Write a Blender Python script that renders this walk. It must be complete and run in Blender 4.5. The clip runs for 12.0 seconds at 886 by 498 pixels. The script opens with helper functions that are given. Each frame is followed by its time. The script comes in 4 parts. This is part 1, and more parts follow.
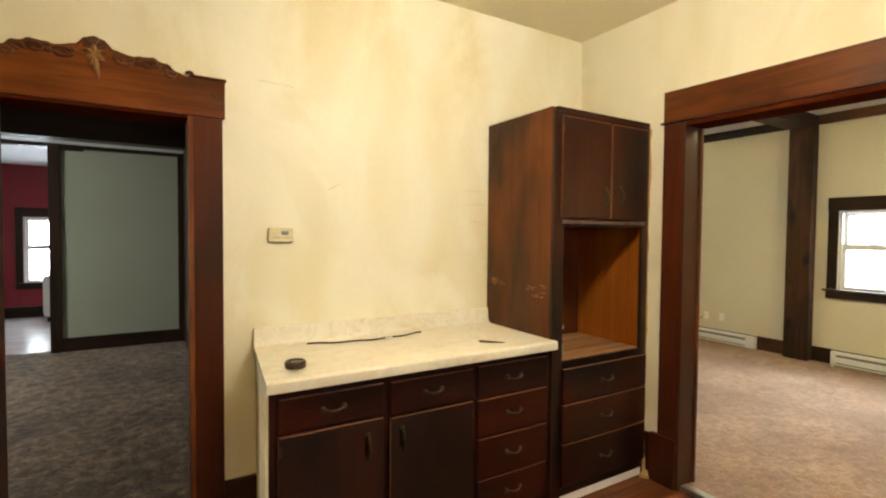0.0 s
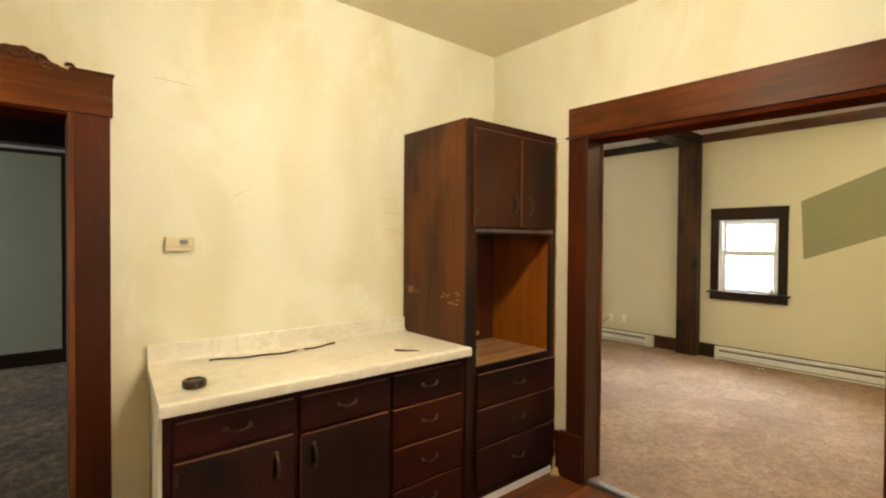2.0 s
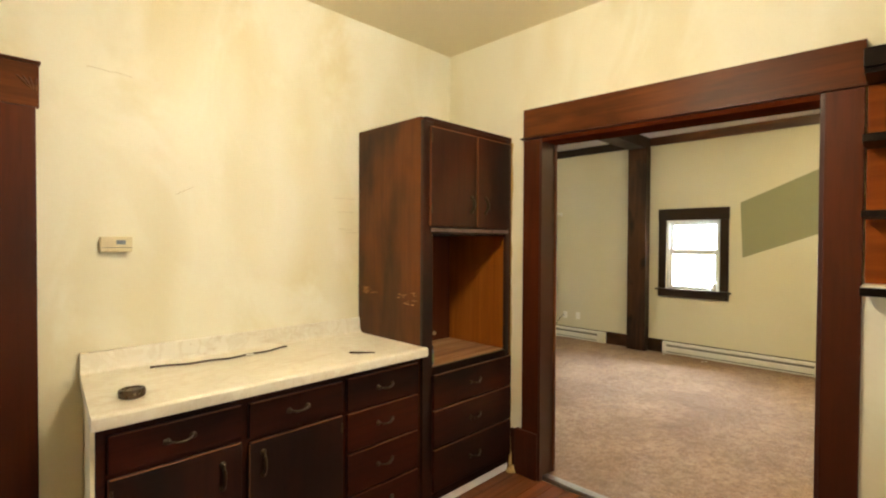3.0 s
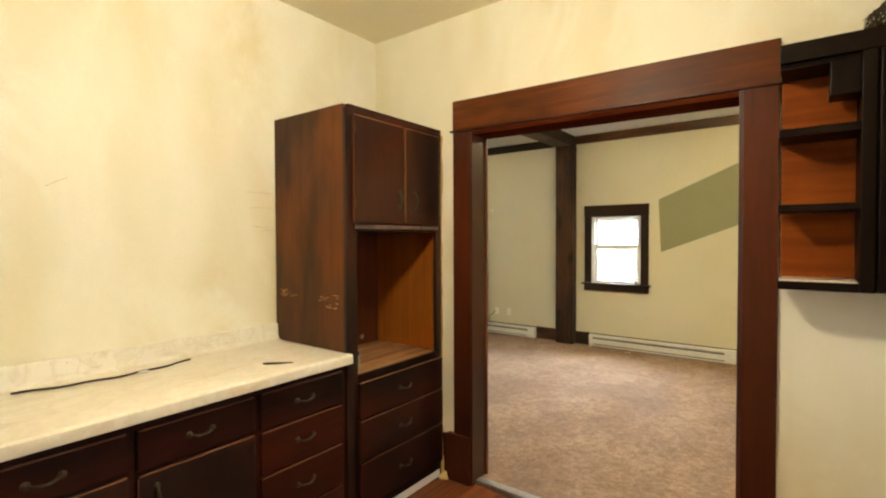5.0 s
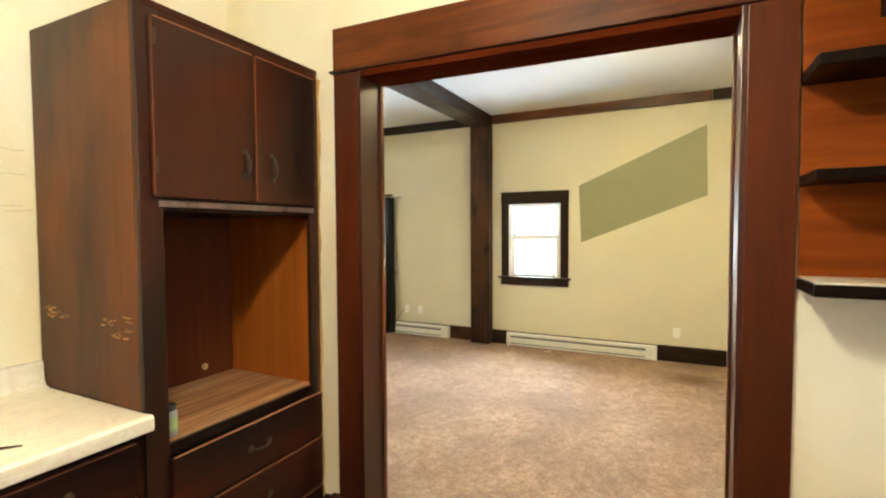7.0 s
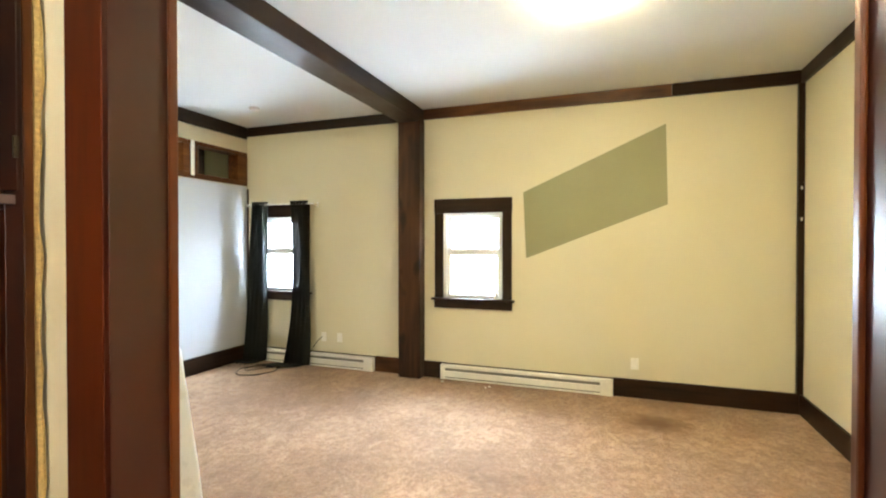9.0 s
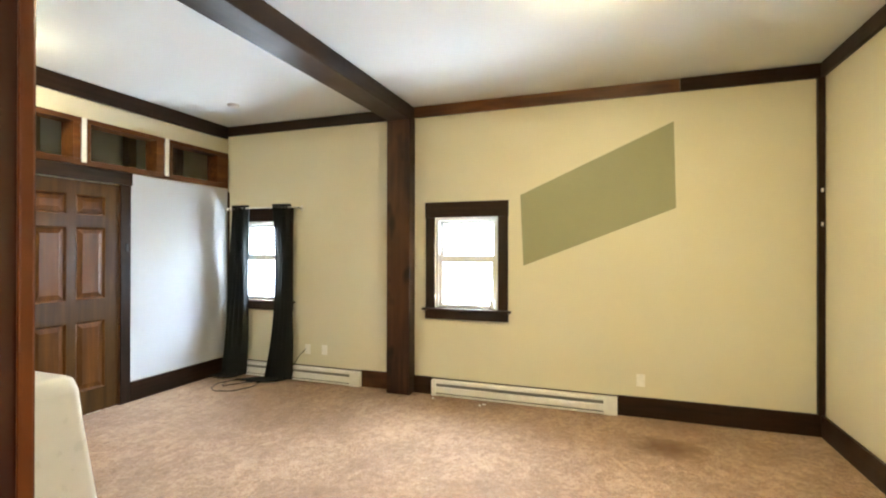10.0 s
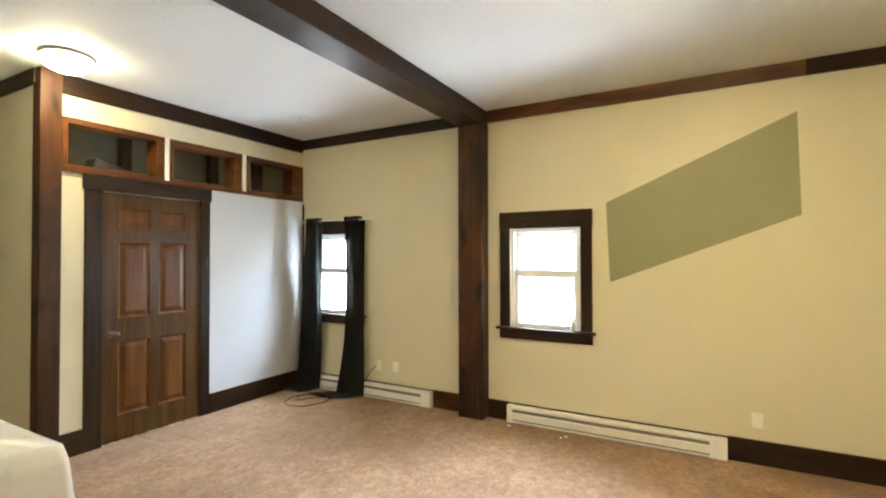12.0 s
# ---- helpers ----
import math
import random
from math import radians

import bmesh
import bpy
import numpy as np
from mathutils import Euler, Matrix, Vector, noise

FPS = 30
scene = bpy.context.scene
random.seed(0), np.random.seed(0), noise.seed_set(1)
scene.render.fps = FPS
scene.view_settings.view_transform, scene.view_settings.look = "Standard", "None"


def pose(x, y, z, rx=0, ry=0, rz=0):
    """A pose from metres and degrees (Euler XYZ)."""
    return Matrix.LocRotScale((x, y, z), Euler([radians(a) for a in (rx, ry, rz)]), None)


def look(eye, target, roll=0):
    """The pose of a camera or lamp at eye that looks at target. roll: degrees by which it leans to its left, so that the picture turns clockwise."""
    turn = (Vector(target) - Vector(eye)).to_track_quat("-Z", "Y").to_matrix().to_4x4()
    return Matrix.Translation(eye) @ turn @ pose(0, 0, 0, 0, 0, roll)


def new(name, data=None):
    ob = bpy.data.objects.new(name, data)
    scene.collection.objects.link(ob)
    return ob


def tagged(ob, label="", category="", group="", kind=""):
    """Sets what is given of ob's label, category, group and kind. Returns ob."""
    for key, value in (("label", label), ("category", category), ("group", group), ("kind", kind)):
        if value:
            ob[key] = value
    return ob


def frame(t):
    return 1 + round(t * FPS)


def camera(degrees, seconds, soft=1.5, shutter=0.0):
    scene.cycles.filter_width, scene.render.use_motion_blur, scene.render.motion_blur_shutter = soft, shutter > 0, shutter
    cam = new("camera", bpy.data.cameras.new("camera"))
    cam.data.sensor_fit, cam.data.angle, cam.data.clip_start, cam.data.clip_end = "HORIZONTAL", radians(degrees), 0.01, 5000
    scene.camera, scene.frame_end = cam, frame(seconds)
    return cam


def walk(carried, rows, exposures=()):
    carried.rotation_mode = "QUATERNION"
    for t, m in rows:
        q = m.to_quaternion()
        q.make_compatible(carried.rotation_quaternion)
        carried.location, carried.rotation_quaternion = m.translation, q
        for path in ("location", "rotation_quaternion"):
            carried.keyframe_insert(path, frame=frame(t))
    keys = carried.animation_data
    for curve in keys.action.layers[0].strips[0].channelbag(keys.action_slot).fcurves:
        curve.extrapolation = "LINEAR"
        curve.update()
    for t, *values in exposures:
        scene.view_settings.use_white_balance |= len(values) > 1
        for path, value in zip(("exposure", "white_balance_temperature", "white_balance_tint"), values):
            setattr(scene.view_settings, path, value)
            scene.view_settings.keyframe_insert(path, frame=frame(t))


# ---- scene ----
cam = camera(85.6, 12.0, soft=2.1)
PATH = [
    (0, (0.007, 0.021, 1.446), (1.032, 1.738, 1.381), 0.5),
    (0.5, (0.011, 0.02, 1.451), (1.102, 1.695, 1.391), 0.7),
    (1, (0.025, 0.011, 1.457), (1.183, 1.641, 1.402), 0.8),
    (1.5, (0.029, 0.009, 1.45), (1.256, 1.588, 1.412), 0.6),
    (2, (0.038, 0.004, 1.452), (1.328, 1.532, 1.42), 0.4),
    (2.5, (0.055, 0.003, 1.453), (1.412, 1.471, 1.417), 0.3),
    (3, (0.063, 0.01, 1.452), (1.48, 1.421, 1.42), 0.3),
    (5, (0.196, 0.091, 1.452), (1.796, 1.291, 1.409), -0.2),
    (5.5, (0.348, 0.144, 1.454), (2.0, 1.27, 1.395), -0.2),
    (6, (0.51, 0.223, 1.449), (2.215, 1.265, 1.37), -0.1),
    (6.5, (0.713, 0.347, 1.442), (2.464, 1.309, 1.359), -0.3),
    (7, (0.909, 0.446, 1.43), (2.697, 1.339, 1.35), -0.3),
    (7.5, (1.146, 0.511, 1.438), (2.965, 1.338, 1.366), -0.5),
    (9.5, (1.999, 0.659, 1.416), (3.883, 1.329, 1.407), 0.1),
    (10, (2.148, 0.69, 1.419), (4.03, 1.366, 1.424), 0.1),
    (10.5, (2.281, 0.727, 1.447), (4.152, 1.433, 1.453), -0.1),
    (11, (2.363, 0.747, 1.464), (4.207, 1.521, 1.478), -0.2),
    (11.5, (2.413, 0.756, 1.494), (4.211, 1.632, 1.512), -0.2),
    (12, (2.452, 0.765, 1.491), (4.198, 1.74, 1.521), -0.1),
]
EXPOSURES = [(0, 0.30, 6350, 8), (3, 0.26, 6350, 8), (6, 0.40, 6250, 8), (7, 0.74, 5900, 6), (7.5, 0.88, 5850, 6), (9.5, 0.80, 5850, 8), (10.5, 0.60, 6100, 9), (12, 0.51, 6200, 9)]
walk(cam, [(t, look(eye, target, roll)) for t, eye, target, roll in PATH], EXPOSURES)

# ---- plan, in metres ----
KX, KY, KZ = 2.53, 2.405, 2.765          # kitchen: east face, north face, ceiling
EX0, EX1 = 2.655, 6.51                    # east room: west and window wall faces
EY0, EY1, EZ = -0.79, 4.895, 2.83        # east room: south and north wall faces, ceiling
CARPET = 0.02
HY, HX = 2.555, 0.30                     # hall: south face, partition
FAR = 7.08                               # hall: far wall face

# ---- world and light ----
world = bpy.data.worlds.new("overcast")
scene.world = world
world.use_nodes = True
wn = world.node_tree
sky = wn.nodes.new("ShaderNodeTexSky")
sky.sky_type, sky.sun_disc = "NISHITA", False
sky.sun_elevation, sky.sun_rotation = radians(48), radians(-60)
bg = wn.nodes["Background"]
bg.inputs["Strength"].default_value = 0.12
wn.links.new(sky.outputs["Color"], bg.inputs["Color"])

sun = new("sun", bpy.data.lights.new("sun", "SUN"))
sun.data.energy, sun.data.angle, sun.data.color = 0.8, radians(15), (1, 0.96, 0.9)
sun.matrix_world = look((-20, 10, 30), (0, 0, 0))


def window_light(name, at, target, w, h, watts, tint=(0.86, 0.94, 1.0)):
    lamp = new(name, bpy.data.lights.new(name, "AREA"))
    lamp.data.shape, lamp.data.size, lamp.data.size_y = "RECTANGLE", w, h
    lamp.data.energy, lamp.data.color = watts, tint
    lamp.matrix_world = look(at, target)


window_light("daylight_south_window", (6.72, 2.02, 1.30), (0, 2.02, 1.20), 0.62, 0.85, 42)
window_light("daylight_north_window", (6.72, 4.385, 1.30), (0, 4.385, 1.20), 0.62, 0.85, 42)
window_light("sky_south_window", (9.2, 2.02, 3.45), (5.2, 2.02, 0.4), 4.2, 2.2, 2200, (0.70, 0.84, 1.0))
window_light("sky_north_window", (9.2, 4.385, 3.45), (5.2, 4.385, 0.4), 4.2, 2.2, 1500, (0.70, 0.84, 1.0))
# unseen lamps below the sills, added as ground light to lift the ceiling
window_light("ground_glow_south_window", (7.7, 2.02, -0.05), (3.6, 2.02, 2.2), 2.2, 0.9, 280)
window_light("ground_glow_north_window", (7.7, 4.385, -0.05), (3.6, 4.385, 2.2), 2.2, 0.9, 280)
window_light("daylight_red_room", (-1.65, 10.5, 1.15), (-1.65, 0, 1.1), 0.6, 1.05, 60)
# lamp in an unseen window, added to brighten the lower kitchen
window_light("added_kitchen_daylight", (1.70, -2.30, 1.80), (1.40, 2.4, 1.1), 0.9, 1.2, 18, (1.0, 0.95, 0.84))
# fill lamp at an unseen opening, added to brighten the hall carpet
window_light("added_hall_daylight", (-3.75, 5.4, 1.4), (0, 5.4, 0.6), 0.95, 1.15, 78, (1.0, 0.98, 0.90))
LAMP = 110.0                              # glow of the warm ceiling lamps


# ---- materials ----
def nodes_of(name):
    m = bpy.data.materials.new(name)
    m.use_nodes = True
    t = m.node_tree
    return m, t, t.nodes["Principled BSDF"]


def noise_node(t, scale, detail=4.0, stretch=(1, 1, 1), rough=0.55, dist=0.0):
    co = t.nodes.new("ShaderNodeTexCoord")
    mp = t.nodes.new("ShaderNodeMapping")
    mp.inputs["Scale"].default_value = stretch
    n = t.nodes.new("ShaderNodeTexNoise")
    n.inputs["Scale"].default_value = scale
    n.inputs["Detail"].default_value = detail
    n.inputs["Roughness"].default_value = rough
    n.inputs["Distortion"].default_value = dist
    t.links.new(co.outputs["Object"], mp.inputs["Vector"])
    t.links.new(mp.outputs["Vector"], n.inputs["Vector"])
    return n.outputs["Fac"]


def ramp(t, fac, stops):
    r = t.nodes.new("ShaderNodeValToRGB")
    e = r.color_ramp.elements
    e[0].position, e[0].color = stops[0][0], (*stops[0][1], 1)
    e[1].position, e[1].color = stops[-1][0], (*stops[-1][1], 1)
    for p, c in stops[1:-1]:
        k = e.new(p)
        k.color = (*c, 1)
    t.links.new(fac, r.inputs["Fac"])
    return r.outputs["Color"]


def mix(t, fac, a, b, mode="MIX"):
    m = t.nodes.new("ShaderNodeMix")
    m.data_type, m.blend_type = "RGBA", mode
    for sock, v in ((m.inputs["Factor"], fac), (m.inputs["A"], a), (m.inputs["B"], b)):
        if isinstance(v, (int, float)):
            sock.default_value = v
        elif isinstance(v, tuple):
            sock.default_value = (*v, 1)
        else:
            t.links.new(v, sock)
    return m.outputs["Result"]


def bump(t, b, fac, strength, distance=0.002, under=None):
    n = t.nodes.new("ShaderNodeBump")
    n.inputs["Strength"].default_value = strength
    n.inputs["Distance"].default_value = distance
    t.links.new(fac, n.inputs["Height"])
    if under is not None:
        t.links.new(under, n.inputs["Normal"])
    t.links.new(n.outputs["Normal"], b.inputs["Normal"])
    return n.outputs["Normal"]


def span(t, fac, lo, hi):
    r = t.nodes.new("ShaderNodeMapRange")
    r.inputs["From Min"].default_value, r.inputs["From Max"].default_value = 0.3, 0.7
    r.inputs["To Min"].default_value, r.inputs["To Max"].default_value = lo, hi
    t.links.new(fac, r.inputs["Value"])
    return r.outputs["Result"]


def paint(name, col, dirt, rough=(0.4, 0.55), patch=2.0, lumps=0.25, edge=(0.2, 0.8), spec=0.5, blotch=None):
    m, t, b = nodes_of(name)
    b.inputs["Specular IOR Level"].default_value = spec
    big = noise_node(t, patch[0], 1.5, patch[1]) if isinstance(patch, tuple) else noise_node(t, patch, 5)
    fine = noise_node(t, 90, 3)
    c = ramp(t, big, [(edge[0], dirt), (edge[1], col)])
    if blotch:
        pale = noise_node(t, 1.9, 4, (1, 1, 0.6), 0.6, 0.9)
        c = mix(t, ramp(t, pale, [(0.50, (0,) * 3), (0.64, (0.75,) * 3)]), c, blotch)
        grime = noise_node(t, 1.4, 5, (1, 1, 0.8), 0.62, 0.6)
        c = mix(t, ramp(t, grime, [(0.30, (0.12,) * 3), (0.46, (0,) * 3)]), c, tuple(v * 0.86 for v in dirt))
    c = mix(t, 0.12, c, ramp(t, fine, [(0.3, dirt), (0.7, col)]))
    t.links.new(c, b.inputs["Base Color"])
    t.links.new(span(t, big, *rough), b.inputs["Roughness"])
    first = bump(t, b, noise_node(t, 9, 3), lumps, 0.004)
    bump(t, b, fine, 0.12, 0.0008, first)
    return m


STRETCH = {"x": (0.06, 1, 1), "y": (1, 0.06, 1), "z": (1, 1, 0.06)}


def stained(name, dark, mid, red, axis="z", rough=(0.30, 0.42), spec=0.25, fade=0.5, streak=0.35, scale=2.6):
    """Old varnish: cloudy dark and reddish zones with fine grain."""
    m, t, b = nodes_of(name)
    soft = tuple(max(v, 0.45) for v in STRETCH[axis])
    cloud = noise_node(t, scale, 5, soft, 0.58, 0.7)
    warm = noise_node(t, scale * 0.8, 3, soft, 0.5, 0.4)
    grain = noise_node(t, 42, 5, STRETCH[axis], 0.6, 0.3)
    c = ramp(t, cloud, [(0.34, dark), (0.64, mid)])
    c = mix(t, ramp(t, warm, [(0.44, (0,) * 3), (0.70, (fade,) * 3)]), c, red)
    c = mix(t, ramp(t, grain, [(0.36, (streak,) * 3), (0.56, (0,) * 3)]), c, dark)
    t.links.new(c, b.inputs["Base Color"])
    t.links.new(span(t, cloud, *rough), b.inputs["Roughness"])
    b.inputs["Specular IOR Level"].default_value = spec
    first = bump(t, b, noise_node(t, 5, 3), 0.08, 0.003)
    bump(t, b, grain, 0.08, 0.0005, first)
    return m




def wood(name, dark, mid, light, axis="z", rough=(0.30, 0.42), scale=26, worn=0.0, worn_col=(0.35, 0.14, 0.04), spec=0.45, knots=0.0):
    m, t, b = nodes_of(name)
    grain = noise_node(t, scale, 6, STRETCH[axis], 0.6, 0.4)
    broad = noise_node(t, 2.3, 4)
    c = ramp(t, grain, [(0.28, dark), (0.5, mid), (0.72, light)])
    c = mix(t, ramp(t, broad, [(0.25, (0.45,) * 3), (0.75, (0.0,) * 3)]), c, dark)
    if worn:
        w = noise_node(t, 3.4, 2, tuple(max(v, 0.3) for v in STRETCH[axis]), 0.5, 0.6)
        c = mix(t, ramp(t, w, [(0.38, (0,) * 3), (0.74, (worn,) * 3)]), c, worn_col)
    if knots:
        k = noise_node(t, 7.0, 1, tuple(max(v, 0.55) for v in STRETCH[axis]), 0.4)
        c = mix(t, ramp(t, k, [(0.62, (0,) * 3), (0.74, (knots,) * 3)]), c, tuple(v * 0.45 for v in dark))
    t.links.new(c, b.inputs["Base Color"])
    t.links.new(span(t, broad, *rough), b.inputs["Roughness"])
    b.inputs["Specular IOR Level"].default_value = spec
    bump(t, b, grain, 0.10, 0.0006)
    return m


def plain(name, col, rough=0.5, metal=0.0, scale=60, amount=0.12):
    m, t, b = nodes_of(name)
    n = noise_node(t, scale, 4)
    dark = tuple(v * (1 - 2.5 * amount) for v in col)
    t.links.new(ramp(t, n, [(0.3, dark), (0.65, col)]), b.inputs["Base Color"])
    b.inputs["Metallic"].default_value = metal
    t.links.new(span(t, n, rough * 0.85, min(1, rough * 1.15)), b.inputs["Roughness"])
    bump(t, b, n, 0.08, 0.0006)
    return m


def glow(name, col, strength):
    m, t, b = nodes_of(name)
    b.inputs["Base Color"].default_value = (*col, 1)
    b.inputs["Emission Color"].default_value = (*col, 1)
    b.inputs["Emission Strength"].default_value = strength
    return m


def carpet_material(name, dark, mid, light, stain=None, lump=19, lo=0.32, hi=0.68):
    m, t, b = nodes_of(name)
    tuft = noise_node(t, 70, 3, (1, 1, 1), 0.75)
    mott = noise_node(t, lump, 6, (1, 1, 1), 0.75, 0.3)
    big = noise_node(t, 1.0, 4)
    tread = noise_node(t, 3.4, 6, (1, 1.5, 1), 0.7, 0.5)
    c = ramp(t, mott, [(lo, dark), (0.50, mid), (hi, light)])
    c = mix(t, 0.42, c, ramp(t, tuft, [(0.3, dark), (0.7, light)]))
    c = mix(t, ramp(t, big, [(0.36, (0.45,) * 3), (0.58, (0,) * 3)]), c, dark)
    c = mix(t, ramp(t, tread, [(0.36, (0.36,) * 3), (0.60, (0,) * 3)]), c, dark)
    if stain:
        x, y, rx, ry = stain
        co = t.nodes.new("ShaderNodeTexCoord")
        mp = t.nodes.new("ShaderNodeMapping")
        mp.vector_type = "TEXTURE"
        mp.inputs["Location"].default_value = (x, y, CARPET)
        mp.inputs["Scale"].default_value = (rx, ry, 1)
        ball = t.nodes.new("ShaderNodeTexGradient")
        ball.gradient_type = "SPHERICAL"
        t.links.new(co.outputs["Object"], mp.inputs["Vector"])
        t.links.new(mp.outputs["Vector"], ball.inputs["Vector"])
        ragged = noise_node(t, 8, 5, (1, 1, 1), 0.7)
        s = mix(t, 0.65, ball.outputs["Fac"], ragged, "LINEAR_LIGHT")
        c = mix(t, ramp(t, s, [(0.14, (0,) * 3), (0.42, (0.55,) * 3), (0.75, (0.85,) * 3)]), c, (0.115, 0.048, 0.009))
    t.links.new(c, b.inputs["Base Color"])
    b.inputs["Roughness"].default_value = 0.95
    b.inputs["Specular IOR Level"].default_value = 0.1
    b.inputs["Sheen Weight"].default_value = 0.15
    first = bump(t, b, mott, 0.35, 0.010)
    bump(t, b, tuft, 0.9, 0.006, first)
    return m


def laminate():
    m, t, b = nodes_of("cream_marbled_laminate")
    vein = noise_node(t, 7, 8, (1, 1.6, 1), 0.62, 1.6)
    soft = noise_node(t, 2.2, 5)
    c = ramp(t, vein, [(0.42, (0.86, 0.82, 0.71)), (0.50, (0.78, 0.72, 0.59)), (0.55, (0.87, 0.83, 0.72))])
    c = mix(t, ramp(t, soft, [(0.4, (0.3,) * 3), (0.65, (0,) * 3)]), c, (0.74, 0.66, 0.50))
    smear = noise_node(t, 5.5, 6, (0.7, 1.4, 1.4), 0.7, 0.8)
    speck = noise_node(t, 46, 3)
    c = mix(t, ramp(t, smear, [(0.55, (0,) * 3), (0.72, (0.5,) * 3)]), c, (0.56, 0.42, 0.26))
    c = mix(t, ramp(t, speck, [(0.68, (0,) * 3), (0.76, (0.45,) * 3)]), c, (0.45, 0.30, 0.18))
    t.links.new(c, b.inputs["Base Color"])
    t.links.new(span(t, soft, 0.30, 0.4), b.inputs["Roughness"])
    return m


def clear_glass():
    m, t, b = nodes_of("window_glass")
    b.inputs["Base Color"].default_value = (1, 1, 1, 1)
    b.inputs["Roughness"].default_value = 0.02
    b.inputs["IOR"].default_value = 1.45
    b.inputs["Transmission Weight"].default_value = 1.0
    return m


# streaks and pale blotches: wall mottling, with bright reflections painted in
M_KWALL = paint("cream_yellow_wall_paint", (0.90, 0.865, 0.715), (0.80, 0.72, 0.49), (0.32, 0.60), (2.6, (1, 1, 0.36)), 0.30, (0.36, 0.62), 0.40, (0.93, 0.905, 0.765))
M_KCEIL = paint("cream_ceiling_paint", (0.87, 0.79, 0.56), (0.83, 0.74, 0.50), (0.45, 0.6))
M_EWALL = paint("beige_wall_paint", (0.70, 0.662, 0.500), (0.645, 0.605, 0.440), (0.5, 0.65), 1.3, 0.12)
# darker than cream, to hold down the added hall lamp
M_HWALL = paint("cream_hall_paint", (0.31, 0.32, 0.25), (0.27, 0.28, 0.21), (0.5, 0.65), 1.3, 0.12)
M_GREEN = paint("olive_green_paint", (0.30, 0.30, 0.17), (0.26, 0.26, 0.14), (0.5, 0.65), 2.0, 0.12)
M_ECEIL = paint("white_ceiling_paint", (0.75, 0.79, 0.815), (0.70, 0.735, 0.75), (0.6, 0.75), 1.2, 0.15)
M_RED = paint("crimson_wall_paint", (0.28, 0.012, 0.03), (0.22, 0.008, 0.02), (0.5, 0.6))
M_WHITE = paint("glossy_white_board", (0.52, 0.545, 0.575), (0.49, 0.515, 0.54), (0.38, 0.46), 1.0, 0.04)
TRIM = ((0.040, 0.0080, 0.0030), (0.072, 0.0145, 0.0046), (0.104, 0.0220, 0.0062))
M_TRIM = {a: stained("red_brown_stained_trim_" + a, (0.026, 0.0080, 0.0035), (0.070, 0.0150, 0.0048), (0.13, 0.027, 0.007), a, (0.30, 0.36), 0.20, 0.5, 0.3, 1.9) for a in "xyz"}
M_JAMB = stained("glossy_red_brown_jamb", (0.028, 0.0065, 0.003), (0.046, 0.0085, 0.004), (0.085, 0.013, 0.005), "z", (0.29, 0.34), 0.5, 0.4, 0.15)
M_BEAD = stained("reddish_bead", (0.06, 0.014, 0.004), (0.13, 0.034, 0.008), (0.20, 0.06, 0.014), "z", (0.30, 0.36), 0.3, 0.5, 0.2)
M_LINING = {a: wood("dull_red_brown_lining_" + a, *TRIM, axis=a, rough=(0.55, 0.65), spec=0.0) for a in "xy"}
M_HEAD = {a: stained("worn_red_oak_head_" + a, (0.036, 0.0095, 0.003), (0.110, 0.028, 0.0060), (0.27, 0.080, 0.018), a, (0.31, 0.45), 0.14, 0.75, 0.45, 2.4) for a in "xy"}
DARK = ((0.007, 0.0035, 0.002), (0.018, 0.0092, 0.005), (0.036, 0.019, 0.0095))
M_DARK = {a: wood("dark_walnut_stained_board_" + a, *DARK, axis=a, rough=(0.3, 0.5), spec=0.22, worn=0.3, worn_col=(0.058, 0.026, 0.011)) for a in "xyz"}
POST = ((0.010, 0.0045, 0.0028), (0.027, 0.0105, 0.005), (0.060, 0.024, 0.010))
M_POST = {a: wood("brown_stained_timber_" + a, *POST, axis=a, rough=(0.35, 0.55), worn=0.55, worn_col=(0.13, 0.050, 0.016), spec=0.25, knots=0.85) for a in "xyz"}
M_WARM = wood("lighter_brown_crown_board", (0.035, 0.012, 0.005), (0.075, 0.028, 0.010), (0.12, 0.05, 0.018), axis="y", worn=0.8, worn_col=(0.30, 0.12, 0.035))
M_CABX = stained("dark_mahogany_cabinet_front", (0.005, 0.0022, 0.0016), (0.018, 0.0048, 0.0028), (0.080, 0.013, 0.004), "x", (0.30, 0.38), 0.18, 0.55)
M_CABZ = stained("dark_mahogany_door_front", (0.004, 0.0022, 0.0018), (0.013, 0.0048, 0.003), (0.066, 0.0135, 0.0044), "z", (0.30, 0.38), 0.30, 0.6)
M_SHELFCAB = {a: wood("near_black_cabinet_stain_" + a, (0.003, 0.0015, 0.001), (0.007, 0.0033, 0.0018), (0.014, 0.006, 0.003), axis=a, rough=(0.32, 0.45), spec=0.12) for a in "xz"}
M_SIDE = stained("worn_mahogany_cabinet_side", (0.026, 0.0095, 0.0035), (0.086, 0.031, 0.009), (0.20, 0.058, 0.011), "z", (0.30, 0.40), 0.16, 0.6, 0.25, 3.2)
M_PLYZ = wood("orange_brown_plywood", (0.235, 0.064, 0.008), (0.32, 0.095, 0.011), (0.46, 0.15, 0.017), axis="z", rough=(0.4, 0.6), scale=14, spec=0.12)
M_PLYY = wood("orange_brown_shelf_back", (0.13, 0.026, 0.003), (0.23, 0.050, 0.005), (0.31, 0.077, 0.008), axis="y", rough=(0.45, 0.6), scale=14, spec=0.1)
